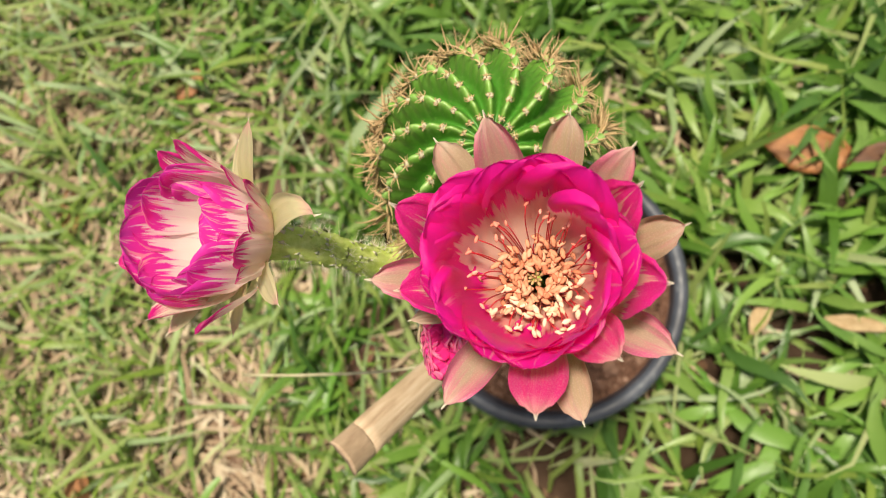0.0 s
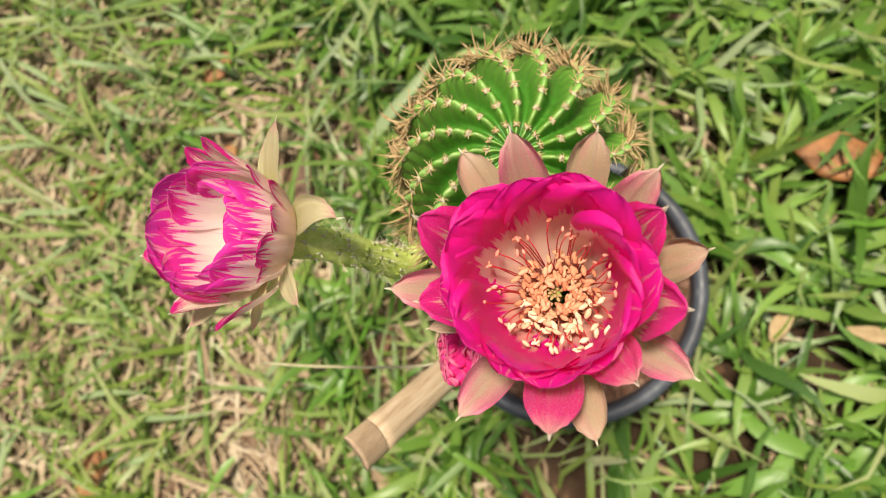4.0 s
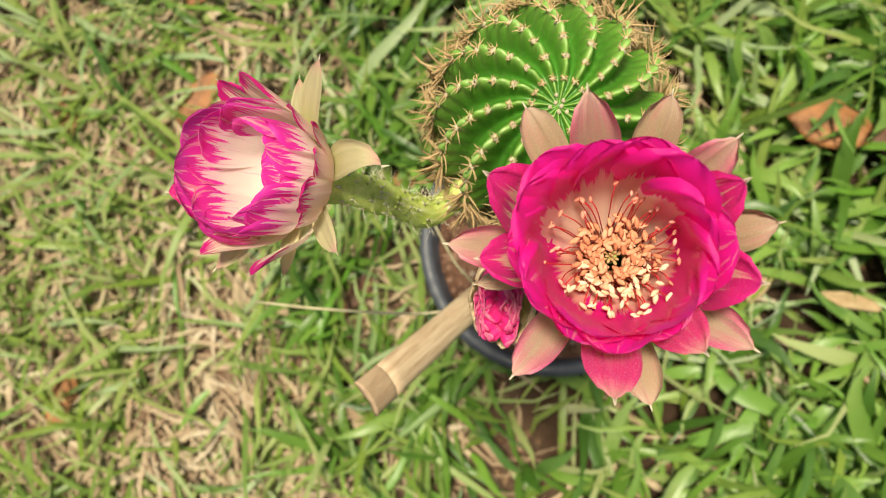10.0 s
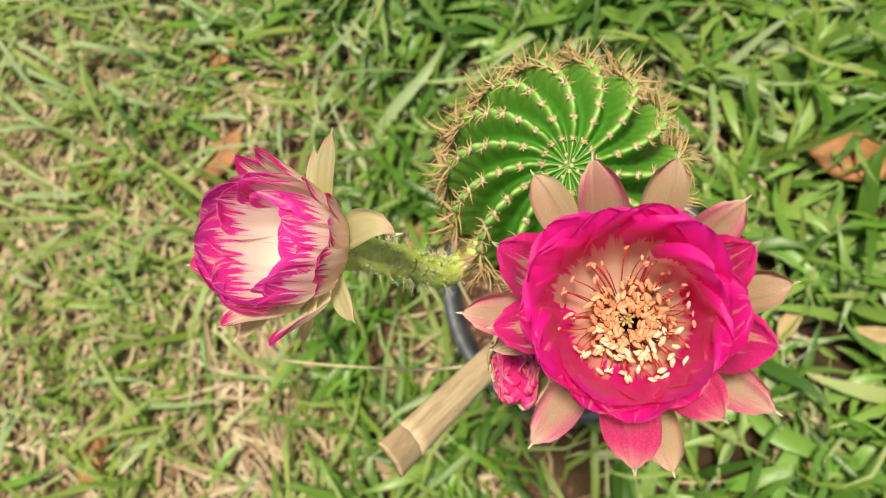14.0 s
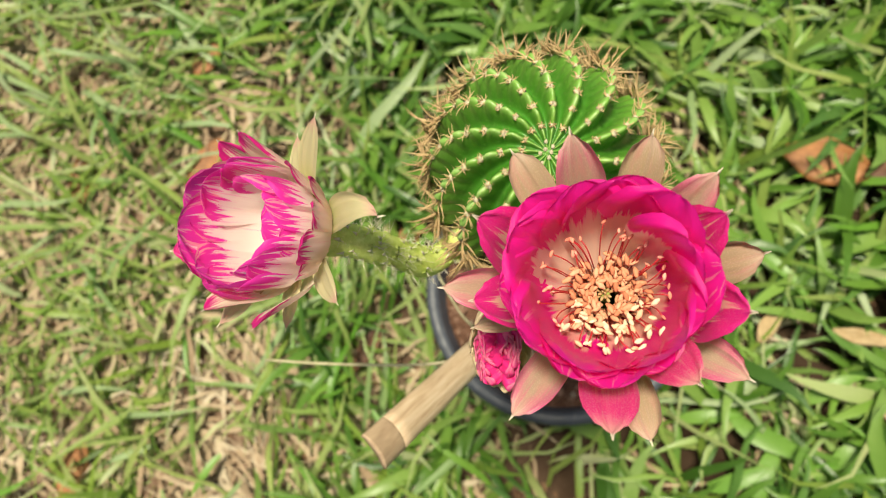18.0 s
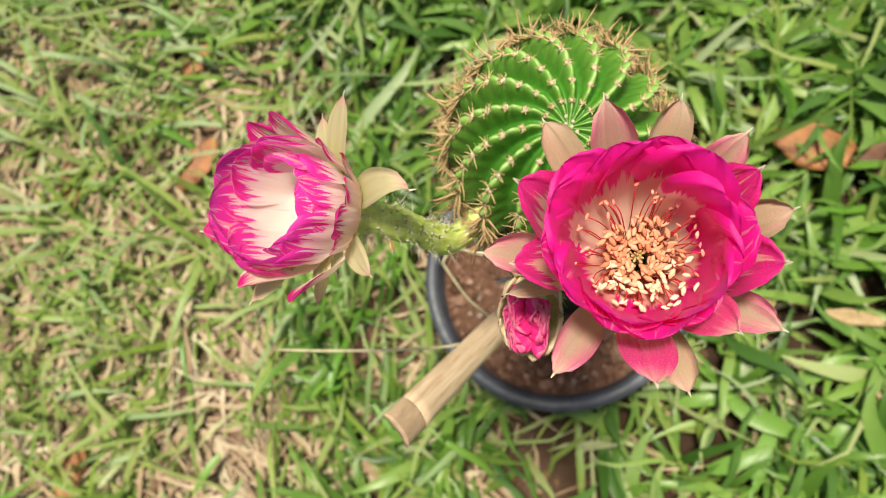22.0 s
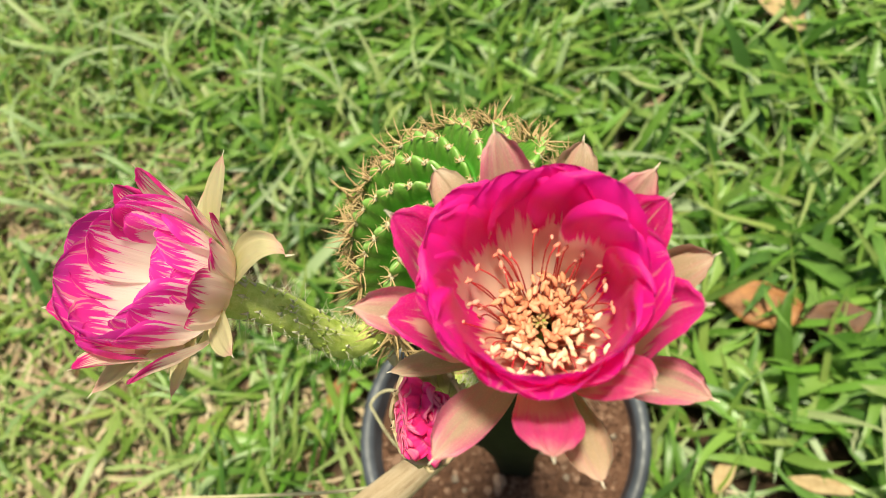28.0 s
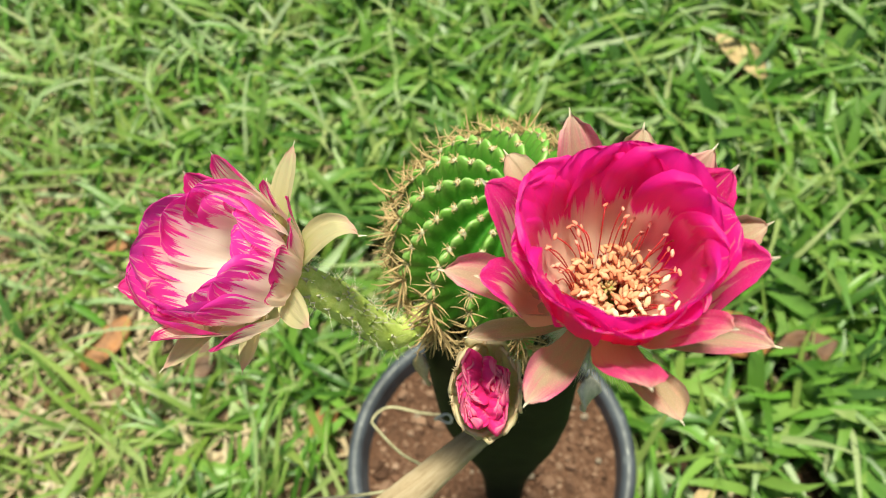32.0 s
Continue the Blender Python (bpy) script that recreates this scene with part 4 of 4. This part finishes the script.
# -- the bud --
BUD = Vector((0.0178, -0.0432, 0.3518))
bud = Bloom(BUD, (-0.04, -0.30, 0.95), [(0.019, -0.020, 0.318), (0.0188, -0.029, 0.327), (0.0184, -0.039, 0.338), BUD + Vector((0, -0.0005, 0.001))], 0.0034, 0.0042, 55, "half-open flower bud, crumpled magenta inside cream sepals", 1.34, size=0.80)
BUDA = (82, 52, 14, -2, -16)
bs = petals("sepal", M_BUD, 5, 500, length=0.0150, width=0.0098, angles=BUDA, start=0.0016, wide_at=0.74, base=0.5, curl=0.85, ripple=0.0007, blunt=3.6, thick=0.0007)
bud.ring("sepal", bs, 5, 10, 5, 8, 1.02, 4)
bud.ring("sepal", bs, 5, 46, 12, 8, 0.90, 4)
# the crumpled petals lie over one another in rows on both sides of the slit
FOLD = (8, 22, 62, 74, 40)
bp = petals("petal", M_BUDP, 8, 520, length=0.0073, width=0.0064, angles=FOLD, start=0.0, wide_at=0.66, base=0.7, curl=0.55, ripple=0.0015, blunt=4.0, thick=0.0002, nu=16)
for i in range(22):
    col, rowno = i % 4, i // 4
    side = 1 if col % 2 else -1
    put("petal", bp[(i * 3) % 8], bud.ob, pose(side * (0.0001 + 0.0009 * (col // 2)), -0.0032 + 0.00120 * rowno + bud.rng.uniform(-0.0004, 0.0004), 0.0116 - 0.0006 * (col // 2) + bud.rng.uniform(-0.0006, 0.0006),
                                           bud.rng.uniform(-14, 14), bud.rng.uniform(-22, 10), (0 if side > 0 else 180) + bud.rng.uniform(-38, 38)))


def flaps():
    """Dried brown tissue hanging at the foot of the globe."""
    for at, ang, mat, label in (((-0.003, -0.019, 0.302), 215, M_DRY, "shrivelled brown tissue under the globe"), ((0.0390, -0.0300, 0.313), 320, M_DRY_PALE, "shrivelled whitish tissue under the globe")):
        v, f, uv = petal(600 + int(ang), length=0.016, width=0.008, angles=(150, 170, 185, 178), start=0.0, wide_at=0.4, base=0.7, curl=0.9, ripple=0.0012, thick=0.0007)
        put("dried_rib", to_mesh("dried_rib", v, f, mat, uv), cactus, Matrix.Translation(at) @ pose(0, 0, 0, 0, 0, ang), label, TO_CACTUS)


flaps()


def band():
    """A loose turn of clear grafting tape round the stem under the bud."""
    c = Vector((-0.0020, -0.0270, 0.268))
    pts = [c + Vector((math.cos(a) * 0.0026, 0.0006 * math.sin(2 * a), math.sin(a) * 0.0040)) for a in [2 * math.pi * i / 40 for i in range(41)]]
    v, f = tube(pts, [0.0005] * 41, 6)
    put("grafting_tape", to_mesh("grafting_tape", v, f, M_TAPE), cactus, label="whitish strip of grafting tape", inverse=TO_CACTUS)


band()

# ---- the stick and the straw ----
def stick():
    a, b = Vector((-0.0274, -0.0701, 0.3172)), Vector((-0.0209, -0.0786, 0.3140))
    top = (a + b) / 2
    foot = Vector((0.0085, -0.0205, 0.226))
    z = (top - foot).normalized()
    x = (b - a)
    x = (x - z * x.dot(z)).normalized()
    turn = Matrix((x, z.cross(x), z)).transposed().to_4x4()
    m = Matrix.Translation(foot) @ turn
    ln, w, t = (top - foot).length, (b - a).length / 2, 0.0011
    ob = new("bamboo_stick")
    ob.matrix_basis = m
    tagged(ob, "flat split bamboo stick leaning against the grafting stem", "stick")
    nx, nz, row = 8, 22, 9
    for name, s0, s1, mat, grow, label in (("shaft", 0.0, 0.915, M_STICK, 1.0, "pale weathered bamboo with long fibres"), ("cut_end", 0.913, 1.0, M_STICK_END, 1.012, "darker damp end of the stick")):
        verts, faces = [], []
        for side in (1, -1):
            for i in range(nz + 1):
                s = s0 + (s1 - s0) * i / nz
                ww = w * (0.80 + 0.20 * s) * grow
                for k in range(nx + 1):
                    u = 2 * k / nx - 1
                    xx = u * ww + 0.0002 * noise.noise(Vector((u, s * 9, 3)))
                    yy = side * t * grow * (1 - 0.5 * abs(u) ** 4) - 0.0014 * u * u + 0.0003 * noise.noise(Vector((u * 5, s * 2, 7)))
                    verts.append(Vector((xx, yy, s * ln + (0.0006 * noise.noise(Vector((u * 6, 0, 1))) if i == nz else 0))))
        n0 = (nz + 1) * row
        for i in range(nz):
            for k in range(nx):
                q = (i * row + k, i * row + k + 1, (i + 1) * row + k + 1, (i + 1) * row + k)
                faces.append(q[::-1])
                faces.append(tuple(j + n0 for j in q))
        ring = [k for k in range(nx)] + [i * row + nx for i in range(nz)] + [nz * row + k for k in range(nx, 0, -1)] + [i * row for i in range(nz, 0, -1)]
        faces += [(p, q, q + n0, p + n0) for p, q in zip(ring, ring[1:] + ring[:1])]
        put(name, to_mesh(name, verts, faces, mat), ob, label=label)


stick()


def straw():
    keys = [(-0.0962, -0.0520, 0.2502), (-0.060, -0.0520, 0.264), (-0.0217, -0.0500, 0.2710), (-0.006, -0.043, 0.258), (-0.022, -0.030, 0.232), (-0.036, -0.016, 0.208), (-0.041, -0.009, 0.199), (-0.034, -0.004, 0.200), (-0.018, -0.008, 0.204), (0.004, -0.0105, 0.206)]
    pts = curve_pts(keys, 60)
    v, f = tube(pts, [0.00052] * 61, 7)
    ob = put("straw", to_mesh("straw", v, f, M_REED))
    tagged(ob, "thin dry straw looping from the grafting stem out past the stick", "straw")


straw()

# ---- the lawn ----
LEAVES = (
        (0.162, 0.088, -20, 0.052, 0.030, M_LEAF, "fallen orange-brown leaf lying in the grass"),
        (0.205, 0.076, -10, 0.045, 0.024, M_LEAF_DARK, "dark brown fallen leaf beside an orange one"),
        (0.178, -0.021, -12, 0.034, 0.010, M_LEAF_TAN, "pale tan curled dry leaf in the grass"),
        (0.126, -0.016, 60, 0.024, 0.012, M_LEAF_TAN, "small tan dry leaf under the blades"),
        (-0.387, -0.150, 75, 0.050, 0.024, M_LEAF_RUST, "orange-brown fallen leaf on bare earth"),
        (-0.307, 0.194, 50, 0.032, 0.020, M_LEAF_RUST, "reddish-brown fallen leaf in thin grass"),
        (-0.295, 0.101, 55, 0.050, 0.024, M_LEAF_RUST, "folded reddish-brown leaf in the straw"),
        (-0.216, 0.093, 80, 0.055, 0.024, M_LEAF_DARK, "dark brown fallen leaf standing on its edge"),
        (-0.118, 0.037, 70, 0.036, 0.018, M_LEAF, "reddish fallen leaf beside the pot"),
        (-0.143, -0.041, 60, 0.040, 0.014, M_LEAF_DARK, "narrow dark leaf under grass blades"),
        (0.206, 0.325, 120, 0.055, 0.030, M_LEAF_TAN, "pale brown curled leaf in the far grass"),
        (-0.418, 0.089, 95, 0.050, 0.020, M_LEAF_RUST, "orange-brown fallen leaf among thin blades"),
        (-0.095, 0.223, 20, 0.030, 0.022, M_LEAF, "small rust-coloured fallen leaf"))


def under_leaf(x, y):
    return any((x - q[0]) ** 2 + (y - q[1]) ** 2 < ((0.44 if q[0] > 0.1 else 0.30) * q[3]) ** 2 for q in LEAVES)

BARE = ((0.088, -0.104, 0.016), (-0.030, -0.106, 0.020), (0.010, -0.112, 0.024), (0.045, -0.106, 0.018), (-0.543, 0.295, 0.030), (-0.529, 0.140, 0.030), (-0.419, -0.190, 0.035), (-0.330, 0.064, 0.020), (-0.426, -0.120, 0.020), (-0.275, -0.156, 0.016), (-0.113, -0.034, 0.018), (-0.205, 0.080, 0.018), (0.075, 0.105, 0.034), (0.112, 0.022, 0.016), (0.135, 0.062, 0.014), (0.168, 0.012, 0.014), (0.150, -0.040, 0.012), (0.060, -0.105, 0.013), (0.100, 0.215, 0.014), (0.020, 0.240, 0.016), (0.235, 0.180, 0.016), (0.120, 0.270, 0.014), (-0.040, 0.300, 0.016), (0.205, 0.320, 0.018), (-0.120, 0.010, 0.018), (-0.170, -0.110, 0.018), (-0.020, -0.105, 0.018), (0.153, 0.186, 0.020), (-0.274, 0.050, 0.022), (-0.066, -0.083, 0.016), (0.196, 0.220, 0.018), (-0.224, 0.098, 0.024))


def bare(x, y):
    """Small hollows, thin sward over dark earth; those south of the pot imitate shade."""
    return any((x - a) ** 2 + (y - b) ** 2 < r * r for a, b, r in BARE)


def lushness(x, y):
    """How green the lawn is: 1 round the pot and to its right, less to the left."""
    n = noise.noise(Vector((x * 5, y * 5, 9))) * 0.28 + noise.noise(Vector((x * 14, y * 14, 2))) * 0.18
    return min(1.0, max(0.0, 0.64 + 1.55 * (x + 0.02) + 0.9 * (y - 0.05) + n))


def blade(p, az, lean, length, width, droop, rng, fold=0.25, segs=5, leafy=0.0):
    """A grass blade: a folded, arching strip that sways and tapers to a point; leafy makes it broad in the middle."""
    verts, faces = [], []
    q, a = Vector(p), lean
    twist, sway = rng.uniform(-0.6, 0.6), rng.uniform(-0.55, 0.55)
    wave = rng.uniform(-0.5, 0.5)
    for i in range(segs + 1):
        t = i / segs
        h = az + sway * t + wave * math.sin(4.5 * t)
        d = Vector((math.cos(h), math.sin(h), 0))
        s = Vector((-math.sin(h), math.cos(h), 0))
        strap = (0.55 + 0.45 * math.sin(min(t * 2.4, 1) * 1.57)) * (1 - max(0, t - 0.35) ** 1.5 / 0.65 ** 1.5)
        leaf = math.sin(math.pi * min(1.0, 0.10 + 0.90 * t ** 0.80)) ** 0.85
        w = width * 0.5 * max(strap * (1 - leafy) + leaf * leafy, 0.0) + 0.00005
        fwd = d * math.sin(a) + Vector((0, 0, math.cos(a)))
        nrm = Vector((0, 0, math.sin(a))) - d * math.cos(a)
        ss = s * math.cos(twist * t) + nrm * math.sin(twist * t)
        verts += [q - ss * w + nrm * w * fold, q, q + ss * w + nrm * w * fold]
        if q.z < 0.002:
            a = min(a, 1.6)
        q = q + fwd * (length / segs)
        a += droop / segs
    for i in range(segs):
        b = i * 3
        faces += [(b, b + 1, b + 4, b + 3), (b + 1, b + 2, b + 5, b + 4)]
    return verts, faces


def inside_pot(x, y, gap=0.0):
    return math.hypot(x, y) < 0.064 + gap


def spot(rng):
    """A place on the lawn: even round the pot, thinning out far from it."""
    q = 1.05 * math.sqrt(rng.random()) if rng.random() < 0.80 else 1.05 + rng.expovariate(1.4)
    a = rng.uniform(0, 6.283)
    return -0.11 + 0.60 * q * math.cos(a), 0.13 + 0.52 * q * math.sin(a)


def build_lawn():
    rng = random.Random(77)
    broad, fine, young, wan, dry = [], [], [], [], []
    # broad-leaved shoots
    for _ in range(6000):
        x, y = spot(rng)
        g = lushness(x, y)
        if bare(x, y) and rng.random() < 0.80:
            continue
        if inside_pot(x, y) or under_leaf(x, y) or rng.random() > g ** 1.5 * (0.66 + 0.85 * noise.noise(Vector((x * 19, y * 19, 4)))):
            continue
        az0 = rng.uniform(0, 6.283)
        stem = rng.uniform(0.008, 0.034)
        tilt = rng.uniform(0.2, 1.25)
        sd = Vector((math.cos(az0) * math.sin(tilt), math.sin(az0) * math.sin(tilt), math.cos(tilt)))
        p0 = Vector((x, y, rise(x, y)))
        n = rng.randint(3, 6)
        if rng.random() < 0.6:
            broad.append(tube([p0, p0 + sd * stem], [0.0009, 0.0007], 5, False))
        for i in range(n):
            q = p0 + sd * stem * (0.25 + 0.75 * i / n)
            if inside_pot(q.x, q.y, 0.018):
                continue
            az = az0 + (i % 2) * 3.14 + rng.uniform(-0.8, 0.8)
            broad.append(blade(q, az, rng.uniform(0.5, 1.25), rng.uniform(0.028, 0.078), (rng.uniform(0.0048, 0.0080) if rng.random() < 0.68 else rng.uniform(0.008, 0.0130)) * (0.45 + 0.55 * min(1, g)), rng.uniform(0.2, 1.3), rng, 0.3, 6, 0.65))
    # fine blades, in clumps
    for _ in range(14500):
        x, y = spot(rng)
        if inside_pot(x, y, 0.004) or (under_leaf(x, y) and rng.random() < 0.85):
            continue
        if bare(x, y) and rng.random() < 0.68:
            continue
        clump = 0.50 + 0.95 * noise.noise(Vector((x * 13, y * 13, 5))) - (0.25 if x > -0.06 and y < 0.05 else 0) - 0.22 * max(0.0, 0.5 - lushness(x, y))
        if rng.random() > clump + 0.20:
            continue
        p = Vector((x, y, rise(x, y)))
        fine.append(blade(p, rng.uniform(0, 6.283), rng.uniform(0.5, 1.45), rng.uniform(0.026, 0.075) if rng.random() < 0.78 else rng.uniform(0.07, 0.13), rng.uniform(0.0024, 0.0066), rng.uniform(0.0, 1.0), rng, 0.2, 4))
    # fresh bright blades that stand out of the sward
    for _ in range(3600):
        x, y = spot(rng)
        if inside_pot(x, y, 0.018) or bare(x, y) or rng.random() > lushness(x, y) * (0.5 + 1.0 * noise.noise(Vector((x * 16, y * 16, 8)))):
            continue
        young.append(blade((x, y, rise(x, y) + rng.uniform(0.004, 0.020)), rng.uniform(0, 6.283), rng.uniform(0.6, 1.3), rng.uniform(0.03, 0.075), rng.uniform(0.0030, 0.0066), rng.uniform(0.2, 1.2), rng, 0.3, 6, 0.5))
    # long pale blades, more of them away from the pot
    for _ in range(4200):
        x, y = spot(rng)
        if inside_pot(x, y, 0.018) or bare(x, y) or rng.random() > min(0.75, max(0.10, 2.6 * (y - 0.06))):
            continue
        wan.append(blade((x, y, rise(x, y) + rng.uniform(0.004, 0.018)), rng.uniform(0, 6.283), rng.uniform(0.6, 1.35), rng.uniform(0.04, 0.11), rng.uniform(0.0026, 0.0060), rng.uniform(0.2, 1.1), rng, 0.3, 6, 0.3))
    # dead straw that lies on the earth
    for _ in range(18000):
        x, y = spot(rng)
        if inside_pot(x, y, 0.004) or (bare(x, y) and rng.random() < 0.9) or rng.random() < min(0.95, lushness(x, y) * 0.76 + (0.35 if x > -0.06 and y < 0.05 else 0)):
            continue
        p = Vector((x, y, rise(x, y) + rng.uniform(0.001, 0.006)))
        dry.append(blade(p, rng.uniform(0, 6.283), rng.uniform(1.30, 1.6), rng.uniform(0.016, 0.080), rng.uniform(0.0016, 0.0050), rng.uniform(-0.2, 0.3), rng, 0.25, 3))
    for name, lists, mat, label in (("broad_grass", broad, M_GRASS, "lush broad-bladed green lawn grass"), ("fine_grass", fine, M_GRASS_FINE, "thin pale green lawn grass"), ("young_grass", young, M_GRASS_YOUNG, "fresh bright green blades among the lawn grass"), ("pale_grass", wan, M_GRASS_PALE, "long pale green blades lying over the lawn"), ("dry_straw_litter", dry, M_STRAW, "dry tan grass litter on the earth")):
        ob = put(name, to_mesh(name, *join(lists), mat))
        tagged(ob, label, "grass" if "grass" in name else "straw", kind="stuff")
    crumbs = []
    shapes = [blob(s, 3, 5, 0.35) for s in range(5)]
    for _ in range(9000):
        x, y = spot(rng)
        if inside_pot(x, y) or (bare(x, y) and x > -0.1) or rng.random() < lushness(x, y) * 0.8:
            continue
        s = rng.uniform(0.0012, 0.0042)
        m = Matrix.Translation((x, y, rise(x, y) + s * 0.2)) @ Euler((rng.uniform(0, 6), rng.uniform(0, 6), 0)).to_matrix().to_4x4() @ Matrix.Diagonal((s, s * 1.2, s * 0.6, 1))
        v, f = shapes[rng.randrange(5)]
        crumbs.append(([m @ p for p in v], f))
    ob = put("earth_crumbs", to_mesh("earth_crumbs", *join(crumbs), M_CRUMB, smooth=False))
    tagged(ob, "loose brown crumbs of earth", "earth", kind="stuff")


build_lawn()


def dead_leaf(seed, x, y, az, length, width, mat, label, up=0.017, tip=12):
    v, f, uv = petal(seed, length=length, width=width, angles=(80, 94, 88, 80), start=-length / 2, wide_at=0.45, base=0.25, curl=0.5, ripple=0.0025, blunt=1.6, thick=0.0005, nu=8, nv=12)
    ob = put("dead_leaf", to_mesh("dead_leaf", v, f, mat, uv), m=Matrix.Translation((x, y, rise(x, y) + up)) @ pose(0, 0, 0, 0, 0, az) @ pose(0, 0, 0, tip, 0, 0))
    tagged(ob, label, "leaf", "dead leaves on the lawn")


for i, (x, y, az, ln, w, mat, label) in enumerate(LEAVES):
    dead_leaf(700 + i, x, y, az, ln, w, mat, label, 0.031 if x > 0.1 else 0.013)


LONG_BLADES = (
    # foot, tip, width, height of the foot
    (M_GRASS_PALE, "long pale green grass blade lying over the lawn", (
        (-0.550, 0.194, -0.425, 0.181, 0.006), (-0.506, 0.058, -0.412, 0.105, 0.006), (-0.541, 0.168, -0.421, 0.125, 0.005), (0.052, -0.069, 0.143, -0.044, 0.004),
        (0.169, 0.030, 0.194, -0.021, 0.005), (-0.161, 0.085, -0.145, 0.215, 0.009), (0.108, 0.167, 0.147, 0.173, 0.009), (-0.236, -0.067, -0.154, -0.008, 0.005),
        (-0.408, -0.091, -0.342, -0.077, 0.005), (-0.347, 0.210, -0.280, 0.164, 0.006), (0.145, 0.301, 0.199, 0.307, 0.008), (-0.333, 0.442, -0.246, 0.354, 0.007),
        (-0.397, 0.405, -0.296, 0.352, 0.006), (-0.427, 0.170, -0.347, 0.146, 0.006), (-0.286, 0.185, -0.382, 0.229, 0.006), (-0.199, -0.015, -0.222, -0.068, 0.006),
        (-0.113, -0.007, -0.143, 0.046, 0.006), (0.123, -0.042, 0.104, -0.060, 0.008), (0.076, 0.153, 0.129, 0.127, 0.009), (0.112, 0.110, 0.147, 0.102, 0.007))),
    (M_GRASS_YOUNG, "fresh bright green grass blade standing out of the lawn", (
        (0.097, 0.184, 0.148, 0.196, 0.009), (0.139, 0.152, 0.174, 0.185, 0.008), (0.106, -0.072, 0.144, -0.120, 0.013), (0.145, -0.061, 0.183, -0.048, 0.010),
        (0.091, -0.118, 0.132, -0.106, 0.011), (0.160, -0.099, 0.186, -0.084, 0.011), (0.074, -0.078, 0.109, -0.064, 0.009), (0.130, -0.092, 0.112, -0.128, 0.012),
        (-0.474, -0.181, -0.413, -0.155, 0.006), (-0.254, -0.126, -0.278, -0.156, 0.006), (-0.168, -0.141, -0.205, -0.129, 0.007), (-0.092, -0.121, -0.080, -0.155, 0.007),
        (0.012, 0.302, -0.010, 0.405, 0.007), (0.016, 0.302, 0.054, 0.382, 0.007), (0.014, 0.302, -0.036, 0.366, 0.006), (0.015, 0.302, 0.032, 0.362, 0.006), (0.012, 0.300, -0.060, 0.335, 0.006),
        (0.158, 0.253, 0.212, 0.283, 0.009), (0.128, 0.333, 0.112, 0.272, 0.011), (0.191, 0.232, 0.259, 0.265, 0.008), (0.243, 0.297, 0.290, 0.276, 0.008),
        (0.192, 0.125, 0.178, 0.145, 0.012), (0.192, 0.125, 0.213, 0.147, 0.012), (0.192, 0.125, 0.197, 0.100, 0.011), (0.192, 0.125, 0.170, 0.116, 0.010),
        (0.205, 0.061, 0.232, 0.037, 0.009), (0.112, 0.044, 0.150, -0.006, 0.008), (-0.137, 0.067, -0.185, -0.004, 0.007), (-0.102, 0.042, -0.131, -0.006, 0.007), (-0.130, 0.374, -0.180, 0.395, 0.008))))


def long_blades():
    """Single long blades and runners that lie across the sward."""
    rng = random.Random(31)
    for mat, label, rows in LONG_BLADES:
        for x0, y0, x1, y1, w in rows:
            d = math.hypot(x1 - x0, y1 - y0)
            v, f = blade((x0, y0, 0.016), math.atan2(y1 - y0, x1 - x0), 1.18, d * 1.06, w, 0.75, rng, 0.25, 8, 0.35)
            b = put("grass_blade", to_mesh("grass_blade", v, f, mat))
            tagged(b, label, "grass blade", "long grass blades")


long_blades()


def dew():
    shape = to_mesh("dew_drop", *blob(3, 10, 14, 0.0), M_DEW)
    rng = random.Random(12)
    for x, y in ((-0.448, 0.103), (-0.374, 0.092), (0.081, -0.095), (0.155, 0.133), (0.129, 0.174), (0.142, -0.060), (0.157, 0.340), (0.185, 0.285), (0.205, 0.252), (0.156, 0.232), (0.139, 0.316), (0.213, 0.220), (0.105, 0.337), (-0.355, 0.361), (-0.371, 0.320), (-0.121, 0.351), (-0.343, 0.399), (0.162, 0.142), (0.150, 0.121)):
        # each drop sits on a blade of its own
        v, f = blade((x - 0.012, y, rise(x, y)), 0.0, 0.75, 0.030, 0.004, 0.6, rng, 0.2)
        p = (v[7] + v[10]) / 2
        bl = put("grass_blade", to_mesh("grass_blade", v, f, M_GRASS))
        tagged(bl, "green grass blade carrying a drop of dew", "grass blade", "dewy grass blades")
        d = put("dew_drop", shape, m=Matrix.Translation(p + Vector((0, 0, 0.0018))) @ Matrix.Scale(0.0021, 4))
        tagged(d, "clear round drop of dew on a grass blade", "dew drop", "dew drops")


dew()
